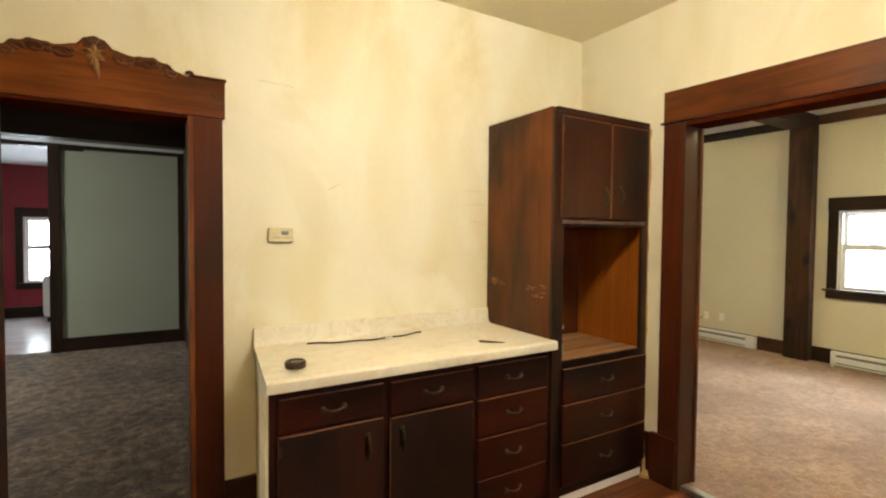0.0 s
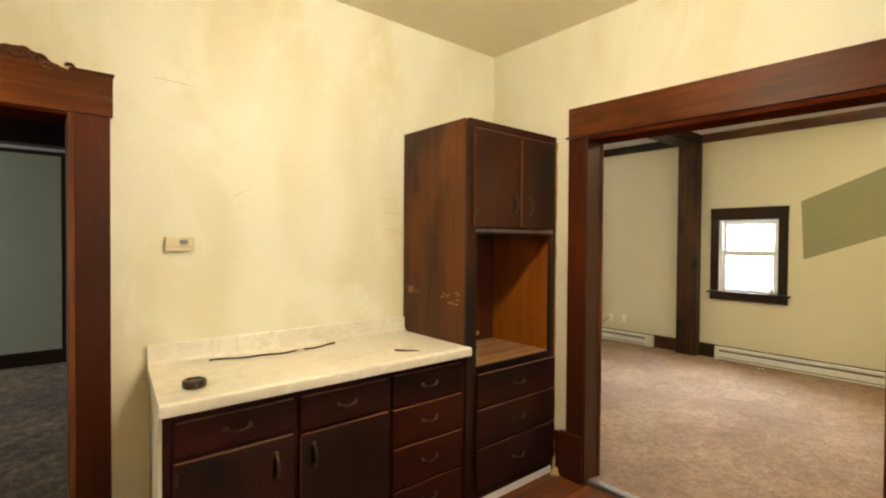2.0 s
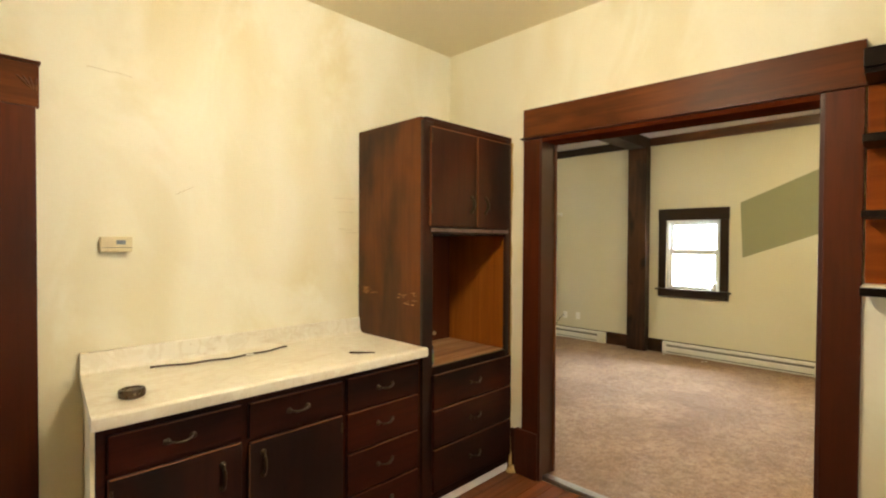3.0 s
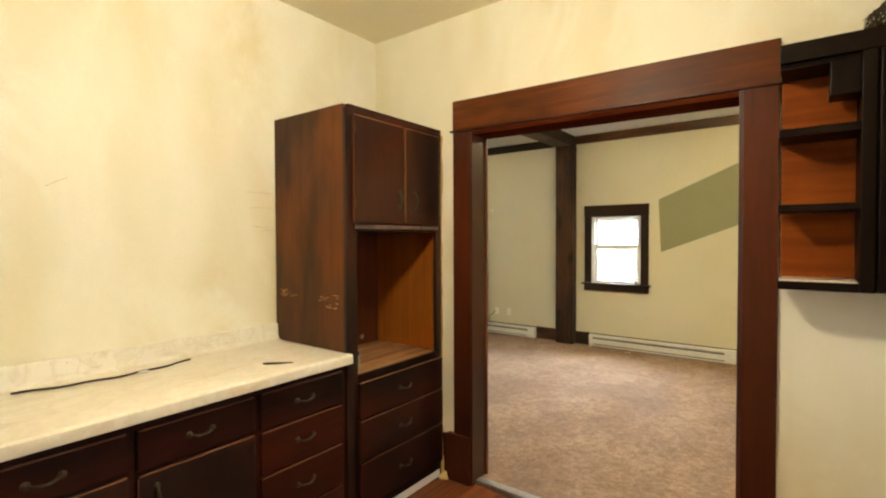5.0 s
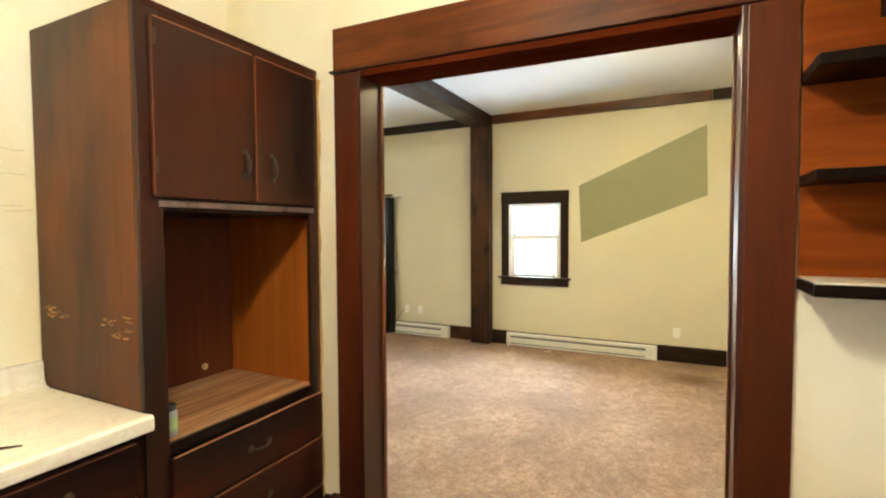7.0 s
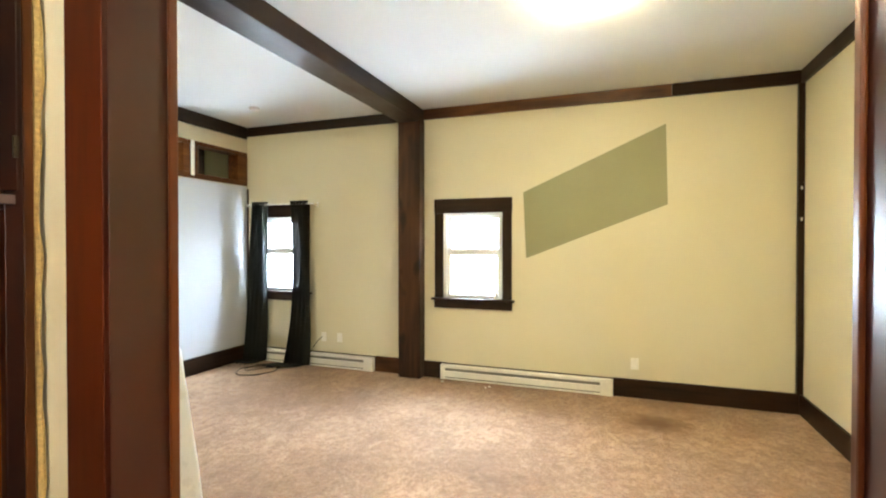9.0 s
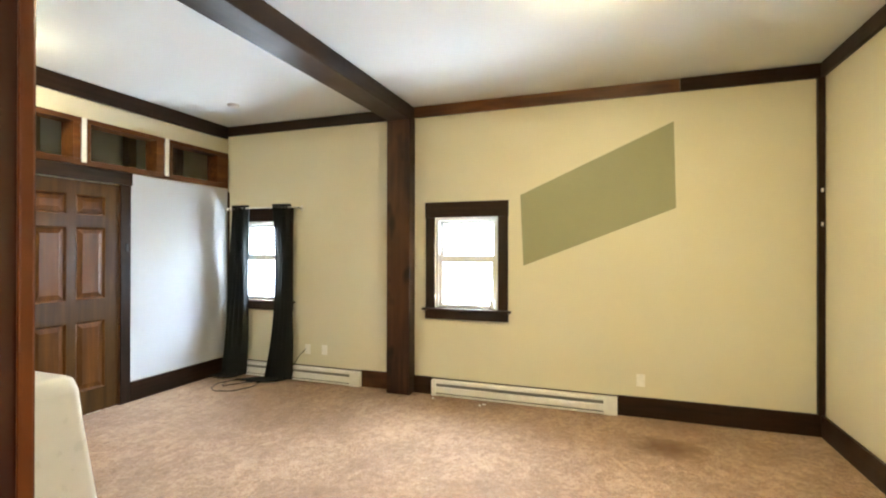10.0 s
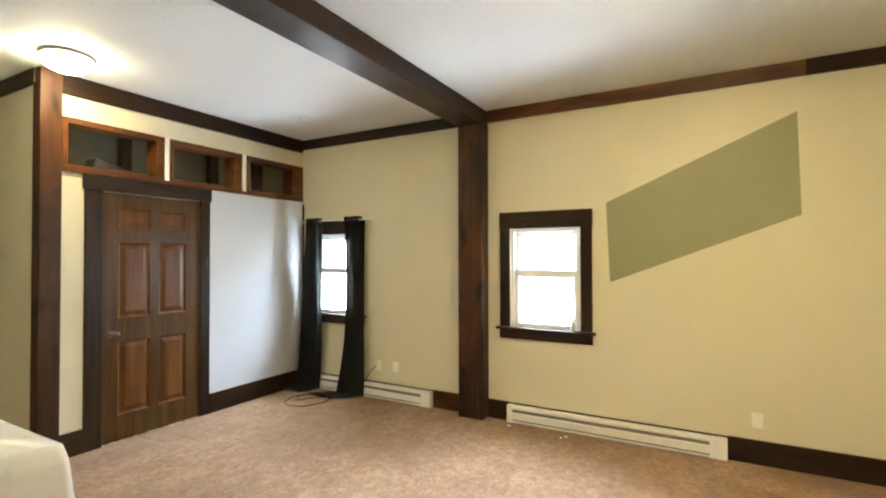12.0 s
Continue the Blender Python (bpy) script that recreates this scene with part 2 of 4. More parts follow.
# darker copy of the niche plywood, with the shade put into its colour
M_NICHE = wood("shaded_niche_plywood", (0.058, 0.014, 0.0045), (0.090, 0.022, 0.006), (0.135, 0.038, 0.009), axis="z", rough=(0.4, 0.55), scale=10, spec=0.15)
M_BARE = wood("bare_worn_shelf_board", (0.17, 0.062, 0.020), (0.42, 0.20, 0.080), (0.72, 0.50, 0.31), axis="x", rough=(0.45, 0.6), scale=34)
M_DOOR = {a: wood("medium_brown_stained_door_" + a, (0.028, 0.0125, 0.0035), (0.064, 0.029, 0.0072), (0.105, 0.050, 0.0125), axis=a, rough=(0.30, 0.42), spec=0.22, scale=18) for a in "xz"}
M_DPANEL = wood("brown_stained_door_panel", (0.046, 0.0165, 0.004), (0.108, 0.041, 0.0085), (0.17, 0.069, 0.014), axis="z", rough=(0.30, 0.42), spec=0.22, scale=14)
M_PLANK = wood("red_brown_floor_board", (0.07, 0.018, 0.008), (0.17, 0.05, 0.018), (0.27, 0.09, 0.03), axis="x", rough=(0.3, 0.5))
M_CARPET = carpet_material("beige_brown_carpet", (0.135, 0.072, 0.036), (0.345, 0.218, 0.124), (0.60, 0.425, 0.285), (5.87, 0.325, 0.25, 0.30), 21, 0.29, 0.71)
M_HCARPET = carpet_material("dark_taupe_carpet", (0.018, 0.011, 0.006), (0.125, 0.076, 0.040), (0.42, 0.27, 0.15), None, 16, 0.38, 0.62)
M_LAM = laminate()
M_ENAMEL = plain("white_enamel", (0.83, 0.82, 0.78), 0.35, 0, 20, 0.04)
M_APPLIANCE = plain("cool_white_enamel", (0.80, 0.83, 0.87), 0.3, 0, 20, 0.02)
M_VINYL = plain("white_vinyl", (0.80, 0.80, 0.79), 0.4, 0, 30, 0.03)
M_PLATE = plain("ivory_plastic", (0.88, 0.865, 0.79), 0.4, 0, 30, 0.04)
M_BRONZE = plain("dark_bronze", (0.085, 0.058, 0.036), 0.28, 0.75)
M_SLOT = plain("dark_slot", (0.03, 0.03, 0.03), 0.7)
M_CLOTH = plain("black_curtain_cloth", (0.012, 0.015, 0.014), 0.85, 0, 200, 0.2)
M_CLOTH.node_tree.nodes["Principled BSDF"].inputs["Alpha"].default_value = 0.93
M_PEWTER = plain("tarnished_brass", (0.075, 0.056, 0.036), 0.40, 0.8)
M_STEEL = plain("brushed_steel", (0.45, 0.43, 0.40), 0.35, 0.9)
M_GREY = plain("blue_grey_metal", (0.20, 0.23, 0.26), 0.5)
M_ATTIC = paint("grey_unfinished_board", (0.50, 0.50, 0.47), (0.36, 0.36, 0.33), (0.7, 0.85))
M_LOFT = paint("dusty_grey_loft_board", (0.58, 0.60, 0.59), (0.50, 0.50, 0.47), (0.7, 0.85))
M_RUBBED = wood("rubbed_orange_brown_edge", (0.07, 0.018, 0.005), (0.17, 0.05, 0.012), (0.27, 0.09, 0.022), axis="z", rough=(0.35, 0.5), spec=0.2)
M_BAY = wood("orange_brown_bay_frame", (0.035, 0.012, 0.0035), (0.085, 0.031, 0.009), (0.145, 0.058, 0.016), axis="x", rough=(0.35, 0.5), spec=0.2, worn=0.5, worn_col=(0.20, 0.075, 0.018))
# light wood whose pinkish white also holds the window glare
M_PALEWOOD = wood("pale_floor_with_glare", (0.45, 0.40, 0.38), (0.58, 0.52, 0.50), (0.68, 0.63, 0.62), axis="x", rough=(0.18, 0.26))
M_UPH = plain("off_white_upholstery", (0.70, 0.68, 0.63), 0.9, 0, 60, 0.06)
M_TWIG = plain("dry_brown_twigs", (0.075, 0.046, 0.022), 0.9)
M_BACKDROP = glow("bright_overcast_distance", (0.93, 0.98, 1.0), 3.2)
M_LAMP_SOUTH = glow("lit_frosted_glass_south", (1.0, 0.77, 0.38), 1.95 * LAMP)
M_LAMP_NORTH = glow("lit_frosted_glass_north", (1.0, 0.81, 0.46), 0.72 * LAMP)
M_LAMP_KITCHEN = glow("lit_frosted_glass_kitchen", (1.0, 0.85, 0.59), 0.95 * LAMP)
M_GLASS = clear_glass()
M_GRASS = plain("grass", (0.06, 0.10, 0.03), 0.95, 0, 3, 0.2)


# ---- mesh helpers ----
def box(bm, x0, y0, z0, x1, y1, z1, bevel=0.0, turn=None):
    lo, hi = Vector((min(x0, x1), min(y0, y1), min(z0, z1))), Vector((max(x0, x1), max(y0, y1), max(z0, z1)))
    m = Matrix.Translation((lo + hi) / 2) @ (turn or Matrix()) @ Matrix.Diagonal((*(hi - lo), 1))
    made = bmesh.ops.create_cube(bm, size=1, matrix=m)["verts"]
    if bevel:
        edges = list({e for v in made for e in v.link_edges})
        bmesh.ops.bevel(bm, geom=edges, offset=bevel, segments=2, profile=0.6, affect="EDGES")
    return bm


def boxes(*rows, bevel=0.0):
    bm = bmesh.new()
    for r in rows:
        box(bm, *r, bevel=bevel)
    return bm


def prism(bm, outline, axis, a, b):
    """An outline of (u, v) pushed from a to b along axis; u, v are the other two axes in xyz order."""
    def at(u, v, w):
        return {"x": (w, u, v), "y": (u, w, v), "z": (u, v, w)}[axis]
    one = [bm.verts.new(at(u, v, a)) for u, v in outline]
    two = [bm.verts.new(at(u, v, b)) for u, v in outline]
    n = len(outline)
    bm.faces.new(one), bm.faces.new(two[::-1])
    for i in range(n):
        bm.faces.new((one[i], two[i], two[(i + 1) % n], one[(i + 1) % n]))
    bmesh.ops.recalc_face_normals(bm, faces=bm.faces)
    return bm


def tube(bm, points, r, sides=8):
    pts = [Vector(p) for p in points]
    rings = []
    for i, p in enumerate(pts):
        d = (pts[min(i + 1, len(pts) - 1)] - pts[max(i - 1, 0)]).normalized()
        side = d.cross(Vector((0, 0, 1)) if abs(d.z) < 0.9 else Vector((1, 0, 0))).normalized()
        up = side.cross(d)
        rr = r[i] if isinstance(r, (list, tuple)) else r
        rings.append([bm.verts.new(p + rr * (math.cos(a) * side + math.sin(a) * up)) for a in (2 * math.pi * k / sides for k in range(sides))])
    for a, b in zip(rings, rings[1:]):
        for k in range(sides):
            bm.faces.new((a[k], a[(k + 1) % sides], b[(k + 1) % sides], b[k]))
    bm.faces.new(rings[0][::-1]), bm.faces.new(rings[-1])
    bmesh.ops.recalc_face_normals(bm, faces=bm.faces)
    return bm


def lathe(bm, profile, at=(0, 0, 0), turn=None, sides=24):
    """A profile of (radius, height) spun round z."""
    m = Matrix.Translation(at) @ (turn or Matrix())
    rings = [[bm.verts.new(m @ Vector((max(r, 1e-4) * math.cos(2 * math.pi * k / sides), max(r, 1e-4) * math.sin(2 * math.pi * k / sides), h))) for k in range(sides)] for r, h in profile]
    for a, b in zip(rings, rings[1:]):
        for k in range(sides):
            bm.faces.new((a[k], a[(k + 1) % sides], b[(k + 1) % sides], b[k]))
    bm.faces.new(rings[0][::-1]), bm.faces.new(rings[-1])
    bmesh.ops.recalc_face_normals(bm, faces=bm.faces)
    return bm


def finish(name, bm, material, smooth=False):
    me = bpy.data.meshes.new(name)
    bm.to_mesh(me)
    bm.free()
    me.materials.append(material)
    if smooth:
        me.polygons.foreach_set("use_smooth", [True] * len(me.polygons))
        me.set_sharp_from_angle(angle=radians(40))
    return new(name, me)


def structure(name, bm, material, label, category):
    return tagged(finish(name, bm, material), label, category, kind="structure")


def thing(name, at, label, category, group="", kind=""):
    ob = new(name)
    ob.empty_display_size = 0.1
    ob.matrix_basis = Matrix.Translation(at)
    return tagged(ob, label, category, group, kind)


def part(name, bm, material, parent, label="", smooth=False):
    ob = finish(name, bm, material, smooth)
    ob.parent = parent
    if parent.parent is None:
        ob.matrix_parent_inverse = parent.matrix_basis.inverted()
    return tagged(ob, label)


def solo(name, bm, material, label, category, group="", kind="", smooth=False):
    return tagged(finish(name, bm, material, smooth), label, category, group, kind)


def wall(name, axis, a, b, u0, u1, z0, z1, holes, material, label):
    """A wall between a and b on its thin axis, from u0 to u1, with holes (u0, u1, z0, z1)."""
    us = sorted({u0, u1, *(h[0] for h in holes), *(h[1] for h in holes)})
    zs = sorted({z0, z1, *(h[2] for h in holes), *(h[3] for h in holes)})
    bm = bmesh.new()
    for ua, ub in zip(us, us[1:]):
        for za, zb in zip(zs, zs[1:]):
            uc, zc = (ua + ub) / 2, (za + zb) / 2
            if any(h[0] < uc < h[1] and h[2] < zc < h[3] for h in holes):
                continue
            box(bm, *((a, ua, za, b, ub, zb) if axis == "x" else (ua, a, za, ub, b, zb)))
    bmesh.ops.remove_doubles(bm, verts=bm.verts, dist=1e-5)
    seen = {}
    for f in bm.faces:
        seen.setdefault(tuple(round(c, 4) for c in f.calc_center_median()), []).append(f)
    bmesh.ops.delete(bm, geom=[f for fs in seen.values() if len(fs) > 1 for f in fs], context="FACES")
    return structure(name, bm, material, label, "wall")


# ---- setting: kitchen ----
DOOR_E = (0.283, 1.64, -0.05, 2.075)       # wide opening to the east room
DOOR_N = (-0.545, 0.144, -0.05, 1.955)      # doorway to the hall
wall("wall_kitchen_north", "y", KY, HY, -1.6, EX0, -0.05, 2.9, [DOOR_N], M_KWALL, "cream-yellow painted plaster wall with fine cracks")
wall("wall_kitchen_east", "x", KX, EX0, -2.2, KY, -0.05, 2.9, [DOOR_E], M_KWALL, "cream-yellow painted wall with a wide cased opening")
# the hole is for the added window lamp, out of view
wall("wall_kitchen_south", "y", -2.35, -2.2, -1.75, EX0, -0.05, 2.9, [(1.2, 2.2, 1.15, 2.45)], M_KWALL, "cream-yellow kitchen wall with an added unseen window")
wall("wall_kitchen_west", "x", -1.75, -1.6, -2.2, HY, -0.05, 2.9, [], M_KWALL, "plain cream-yellow kitchen wall")
structure("ceiling_kitchen", boxes((-1.6, -2.2, KZ, KX, KY, KZ + 0.12)), M_KCEIL, "cream painted kitchen ceiling", "ceiling")

# ---- setting: east room ----
WIN1 = (1.71, 2.337, 0.86, 1.735)
WIN2 = (4.085, 4.712, 0.86, 1.735)
wall("wall_east", "x", EX1, EX1 + 0.18, EY0 - 0.15, EY1 + 0.85, -0.05, 3.0, [WIN1, WIN2], M_EWALL, "beige painted window wall")
wall("wall_south", "y", EY0 - 0.15, EY0, EX0, EX1, -0.05, 3.0, [], M_EWALL, "beige painted wall with dark trim")
wall("wall_west", "x", EX0, EX0 + 0.012, EY0, HY, CARPET, EZ, [(0.283, 1.64, CARPET, 2.075)], M_EWALL, "beige painted wall beside the opening")
LOFTS = [(4.14, 6.44, 2.15, 2.50)]
wall("wall_north", "y", EY1, EY1 + 0.12, 4.05, EX1, -0.05, 3.0, LOFTS + [(4.41, 5.215, CARPET, 2.0)], M_EWALL, "beige closet wall with a door and open loft bays")
wall("wall_closet_west", "x", 4.0, 4.12, EY1 + 0.06, 8.2, -0.05, 3.0, [], M_EWALL, "beige painted closet side wall")
structure("ceiling_east", boxes((EX0, EY0, EZ, EX1, 8.2, EZ + 0.12)), M_ECEIL, "white painted ceiling", "ceiling")
wall("wall_closet_back", "y", EY1 + 0.75, EY1 + 0.85, 4.12, EX1, -0.05, 3.0, [], M_LOFT, "grey unfinished board behind the loft bays")
structure("loft_floor", boxes((4.12, EY1 + 0.12, 2.08, EX1, EY1 + 0.75, 2.16)), M_LOFT, "grey dusty loft floor boards", "floor")
structure("loft_ceiling", boxes((4.12, EY1 + 0.12, 2.70, EX1, EY1 + 0.75, 2.78)), M_LOFT, "grey loft ceiling boards", "ceiling")
wall("wall_north_passage", "y", 8.2, 8.35, HX + 0.1, 4.12, -0.05, 3.0, [], M_EWALL, "plain beige passage wall")
wall("wall_passage_south", "x", EX0 - 0.15, EX0, HY, 8.2, -0.05, 3.0, [], M_EWALL, "plain beige passage wall")

# ---- setting: hall and red room ----
wall("wall_hall_partition", "x", HX, HX + 0.1, 3.66, FAR + 0.1, -0.05, 2.6, [], M_DARK["z"], "dark wood panelled partition")
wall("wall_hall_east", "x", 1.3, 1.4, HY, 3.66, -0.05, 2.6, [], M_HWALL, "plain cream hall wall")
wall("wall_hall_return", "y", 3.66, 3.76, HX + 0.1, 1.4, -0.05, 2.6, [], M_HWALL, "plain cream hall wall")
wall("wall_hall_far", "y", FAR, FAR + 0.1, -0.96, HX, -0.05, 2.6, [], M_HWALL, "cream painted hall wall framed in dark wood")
# the opening is unseen, added to let the hall fill lamp in
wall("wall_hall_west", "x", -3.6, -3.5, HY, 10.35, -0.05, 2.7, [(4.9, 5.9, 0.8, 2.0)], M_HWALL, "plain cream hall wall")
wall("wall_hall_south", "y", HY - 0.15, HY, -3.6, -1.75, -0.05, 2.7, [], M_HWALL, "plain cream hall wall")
wall("wall_red", "y", 10.2, 10.35, -3.6, HX + 0.1, -0.05, 2.7, [(-1.87, -1.27, 0.58, 1.66)], M_RED, "crimson painted wall with a window")
wall("wall_red_east", "x", HX, HX + 0.1, FAR + 0.1, 10.35, -0.05, 2.7, [], M_RED, "plain crimson wall")
structure("ceiling_hall", boxes((-3.5, HY, 2.44, 1.4, FAR + 0.1, 2.54)), M_ECEIL, "white hall ceiling", "ceiling")
structure("ceiling_red_room", boxes((-3.5, FAR + 0.1, 2.50, HX, 10.2, 2.6)), M_ECEIL, "white ceiling of the red room", "ceiling")
structure("ground", boxes((-400, -400, -0.6, 400, 400, -0.5)), M_GRASS, "green lawn outside the house", "ground")
structure("floor_slab", boxes((-3.7, -2.4, -0.2, 6.7, 10.4, -0.05)), M_ATTIC, "bare subfloor under the rooms", "floor")
structure("backdrop", boxes((13, -16, -0.5, 13.1, 20, 9)), M_BACKDROP, "bright overcast distance outside the windows", "backdrop")
structure("backdrop_north", boxes((-14, 17, -0.5, 9, 17.1, 9)), M_BACKDROP, "bright overcast distance outside the red room", "backdrop")


def sheet(name, x0, y0, x1, y1, z, step, material, label, lift):
    """A carpet: a sheet with a slightly uneven top."""
    nx, ny = int((x1 - x0) / step), int((y1 - y0) / step)
    bm = bmesh.new()
    rows = [[bm.verts.new((x0 + (x1 - x0) * i / nx, y0 + (y1 - y0) * j / ny,
                           z + lift * (noise.noise((i * step * 9, j * step * 9, 0)) + 0.6 * noise.noise((i * step * 31, j * step * 31, 5))))) for i in range(nx + 1)] for j in range(ny + 1)]
    for a, b in zip(rows, rows[1:]):
        for i in range(nx):
            bm.faces.new((a[i], a[i + 1], b[i + 1], b[i]))
    ob = structure(name, bm, material, label, "carpet")
    ob.data.polygons.foreach_set("use_smooth", [True] * len(ob.data.polygons))
    return ob


sheet("carpet_east", EX0 - 0.11, EY0, EX1, 8.2, CARPET, 0.02, M_CARPET, "worn beige-brown cut-pile carpet with a brown spill stain", 0.0022)
sheet("carpet_hall", -3.5, HY - 0.08, 1.3, FAR + 0.1, CARPET, 0.025, M_HCARPET, "dark taupe shag carpet", 0.012)
structure("floor_red_room", boxes((-3.5, FAR + 0.1, -0.05, HX, 10.2, 0.015)), M_PALEWOOD, "pale shiny floor of the red room", "floor")


# ---- trim ----
def board(name, rows, material, label, category="trim", bevel=0.004):
    return structure(name, boxes(*rows, bevel=bevel), material, label, category)


def casing(name, label):
    return thing(name, (0, 0, 0), label, "door frame", kind="structure")


# wide opening, kitchen side and lining
f = casing("door_frame_east", "red-brown stained wooden casing round the wide opening")
f.matrix_basis = Matrix.Translation((KX, 0.96, 0))
part("head", boxes((2.508, 0.163, 2.085, KX, 1.752, 2.258), bevel=0.004), M_HEAD["y"], f, "worn reddish head board")
part("head_ledge", boxes((2.500, 0.157, 2.077, KX, 1.768, 2.087), bevel=0.003), M_TRIM["y"], f)
for y0, y1, pl in ((1.635, 1.752, (1.66, 1.795)), (0.165, 0.288, (0.13, 0.275))):
    part("side_casing", boxes((2.512, y0, 0.28, KX, y1, 2.077), bevel=0.004), M_TRIM["z"], f)
    part("plinth", boxes((2.498, min(pl[0], y0), 0.0, KX, max(pl[1], y1), 0.285), bevel=0.006), M_TRIM["z"], f)
for y0, y1, s in ((1.62, 1.641, -1), (0.282, 0.303, 1)):
    part("jamb", boxes((2.514, y0, 0.0, 2.682, y1, 2.075), bevel=0.003), M_JAMB, f)
    y = y0 if s < 0 else y1
    part("outer_bead", boxes((2.652, y, 0.0, 2.676, y + s * 0.009, 2.055), bevel=0.004), M_BEAD, f, "reddish rounded bead")
part("head_lining", boxes((2.514, 0.303, 2.050, 2.682, 1.62, 2.075), bevel=0.003), M_LINING["y"], f)
part("side_casing", boxes((2.6675, 1.641, CARPET, 2.684, 1.755, 2.077), bevel=0.004), M_DARK["z"], f)
part("side_casing", boxes((2.6675, 0.168, CARPET, 2.684, 0.282, 2.077), bevel=0.004), M_DARK["z"], f)
part("head", boxes((2.6675, 0.168, 2.077, 2.684, 1.755, 2.24), bevel=0.004), M_DARK["y"], f)
for ob in f.children:
    if ob.name.startswith("head"):
        for v in ob.data.vertices:
            v.co.z += 0.003 - 0.024 * (1.75 - v.co.y) / 1.59
structure("threshold", boxes((2.545, 0.303, 0.0, 2.60, 1.62, 0.026), bevel=0.006), M_STEEL, "worn metal carpet strip in the opening", "threshold")

# hall doorway with its carved head
g = casing("door_frame_north", "red-brown wooden door casing with a carved scrolled head")
g.matrix_basis = Matrix.Translation((-0.18, KY, 0))
for x0, x1 in ((0.144, 0.262), (-0.663, -0.545)):
    part("side_casing", boxes((x0, 2.382, 0.0, x1, KY, 1.972), bevel=0.004), M_TRIM["z"], g)
for x0, x1 in ((0.124, 0.146), (-0.547, -0.525)):
    part("jamb", boxes((x0, 2.384, 0.0, x1, HY + 0.02, 1.955), bevel=0.003), M_TRIM["z"], g)
    part("worn_edge", boxes((x0 + 0.001, 2.3815, 0.02, x1 - 0.001, 2.3845, 1.95), bevel=0.001), M_RUBBED, g, "rubbed orange-brown edge")
part("head_lining", boxes((-0.525, 2.384, 1.935, 0.124, HY + 0.02, 1.957), bevel=0.003), M_LINING["x"], g)
CREST = ((0, 2.212), (0.030, 2.204), (0.062, 2.172), (0.12, 2.157), (0.19, 2.164), (0.24, 2.150), (0.285, 2.124), (0.31, 2.113), (0.335, 2.110), (0.471, 2.117))


def crest(a):
    """The height of the carved head at a distance from its middle."""
    for (p, zp), (q, zq) in zip(CREST, CREST[1:]):
        if a <= q:
            w = (a - p) / (q - p)
            return zp + (zq - zp) * w * w * (3 - 2 * w)
    return CREST[-1][1]


top = [(-0.2 + 0.471 * k / 40, crest(abs(0.471 * k / 40))) for k in range(-40, 41)]
bm = prism(bmesh.new(), [(-0.671, 1.950), (0.271, 1.950)] + top[::-1], "y", 2.374, KY)
M_CARVE = wood("dark_oak_carving", (0.045, 0.013, 0.004), (0.115, 0.036, 0.009), (0.20, 0.075, 0.020), axis="x", rough=(0.32, 0.45), scale=40, spec=0.3)
part("head", bm, M_HEAD["x"], g, "carved reddish oak head board with a wavy top")
for side in (-1, 1):
    pts = [(-0.2 + side * (0.335 - 0.016 * (1 - 0.8 * k / 18) * math.cos(0.35 * k)), 2.372, 2.121 + 0.012 * (1 - 0.8 * k / 18) * math.sin(0.35 * k)) for k in range(19)]
    part("volute", tube(bmesh.new(), pts, [0.0075 * (1 - 0.5 * k / 18) for k in range(19)], 6), M_HEAD["x"], g, smooth=True)
part("head_cap", boxes((-0.676, 2.364, 2.110, -0.53, KY - 0.002, 2.121), (0.13, 2.364, 2.110, 0.276, KY - 0.002, 2.121), bevel=0.003), M_HEAD["x"], g)
bm = bmesh.new()
for side in (-1, 1):
    for r0, cx, turns in ((0.024, 0.10, 1.4), (0.020, 0.185, 1.3), (0.015, 0.265, 1.2)):
        pts = []
        for k in range(26):
            w = k / 25
            ang = 2 * math.pi * turns * w + 0.6
            rad = r0 * (1 - 0.75 * w)
            pts.append((-0.2 + side * (cx + rad * math.cos(ang) * 1.6), 2.378, crest(cx) - 0.030 + rad * math.sin(ang) * 0.8))
        tube(bm, pts, [0.0125 * (1 - 0.45 * k / 25) for k in range(26)], 6)
    for lift, amp, r0 in ((0.008, 0.0, 0.0085), (0.030, 0.007, 0.008), (0.046, 0.006, 0.006)):
        a0, a1 = (0.035, 0.325) if lift < 0.01 else (0.055, 0.300)
        pts = []
        for k in range(41):
            a = a0 + (a1 - a0) * k / 40
            pts.append((-0.2 + side * a, 2.379, crest(a) - lift * (1 - 0.45 * k / 40) + amp * math.sin(k * 0.62 + lift * 90)))
        tube(bm, pts, [(r0 + 0.003 * math.sin(k * 0.9)) * (0.5 + 0.5 * math.sin(math.pi * (k + 1) / 42)) for k in range(41)], 6)
    for k in range(9):
        a = 0.07 + 0.025 * k
        z = crest(a) - 0.022 - 0.004 * (k % 3)
        lathe(bm, [(0.004, -0.020), (0.009, -0.008), (0.010, 0.004), (0.003, 0.018)], (-0.2 + side * a, 2.378, z), Matrix.Rotation(side * (0.9 + 0.35 * math.sin(2.1 * k)), 4, "Y"), 7)
    for k in range(4):
        pts = [(-0.2 + side * (0.462 - 0.006 * k - 0.016 * k * (j / 8) ** 1.5), 2.377, 1.995 + 0.075 * (j / 8) * (1 - 0.1 * k) + 0.006 * k) for j in range(9)]
        tube(bm, pts, [0.0055 * math.sin(math.pi * (j + 0.6) / 9.2) + 0.001 for j in range(9)], 6)
part("carved_scrolls", bm, M_CARVE, g, "carved leafy scrolls", smooth=True)
bm = bmesh.new()
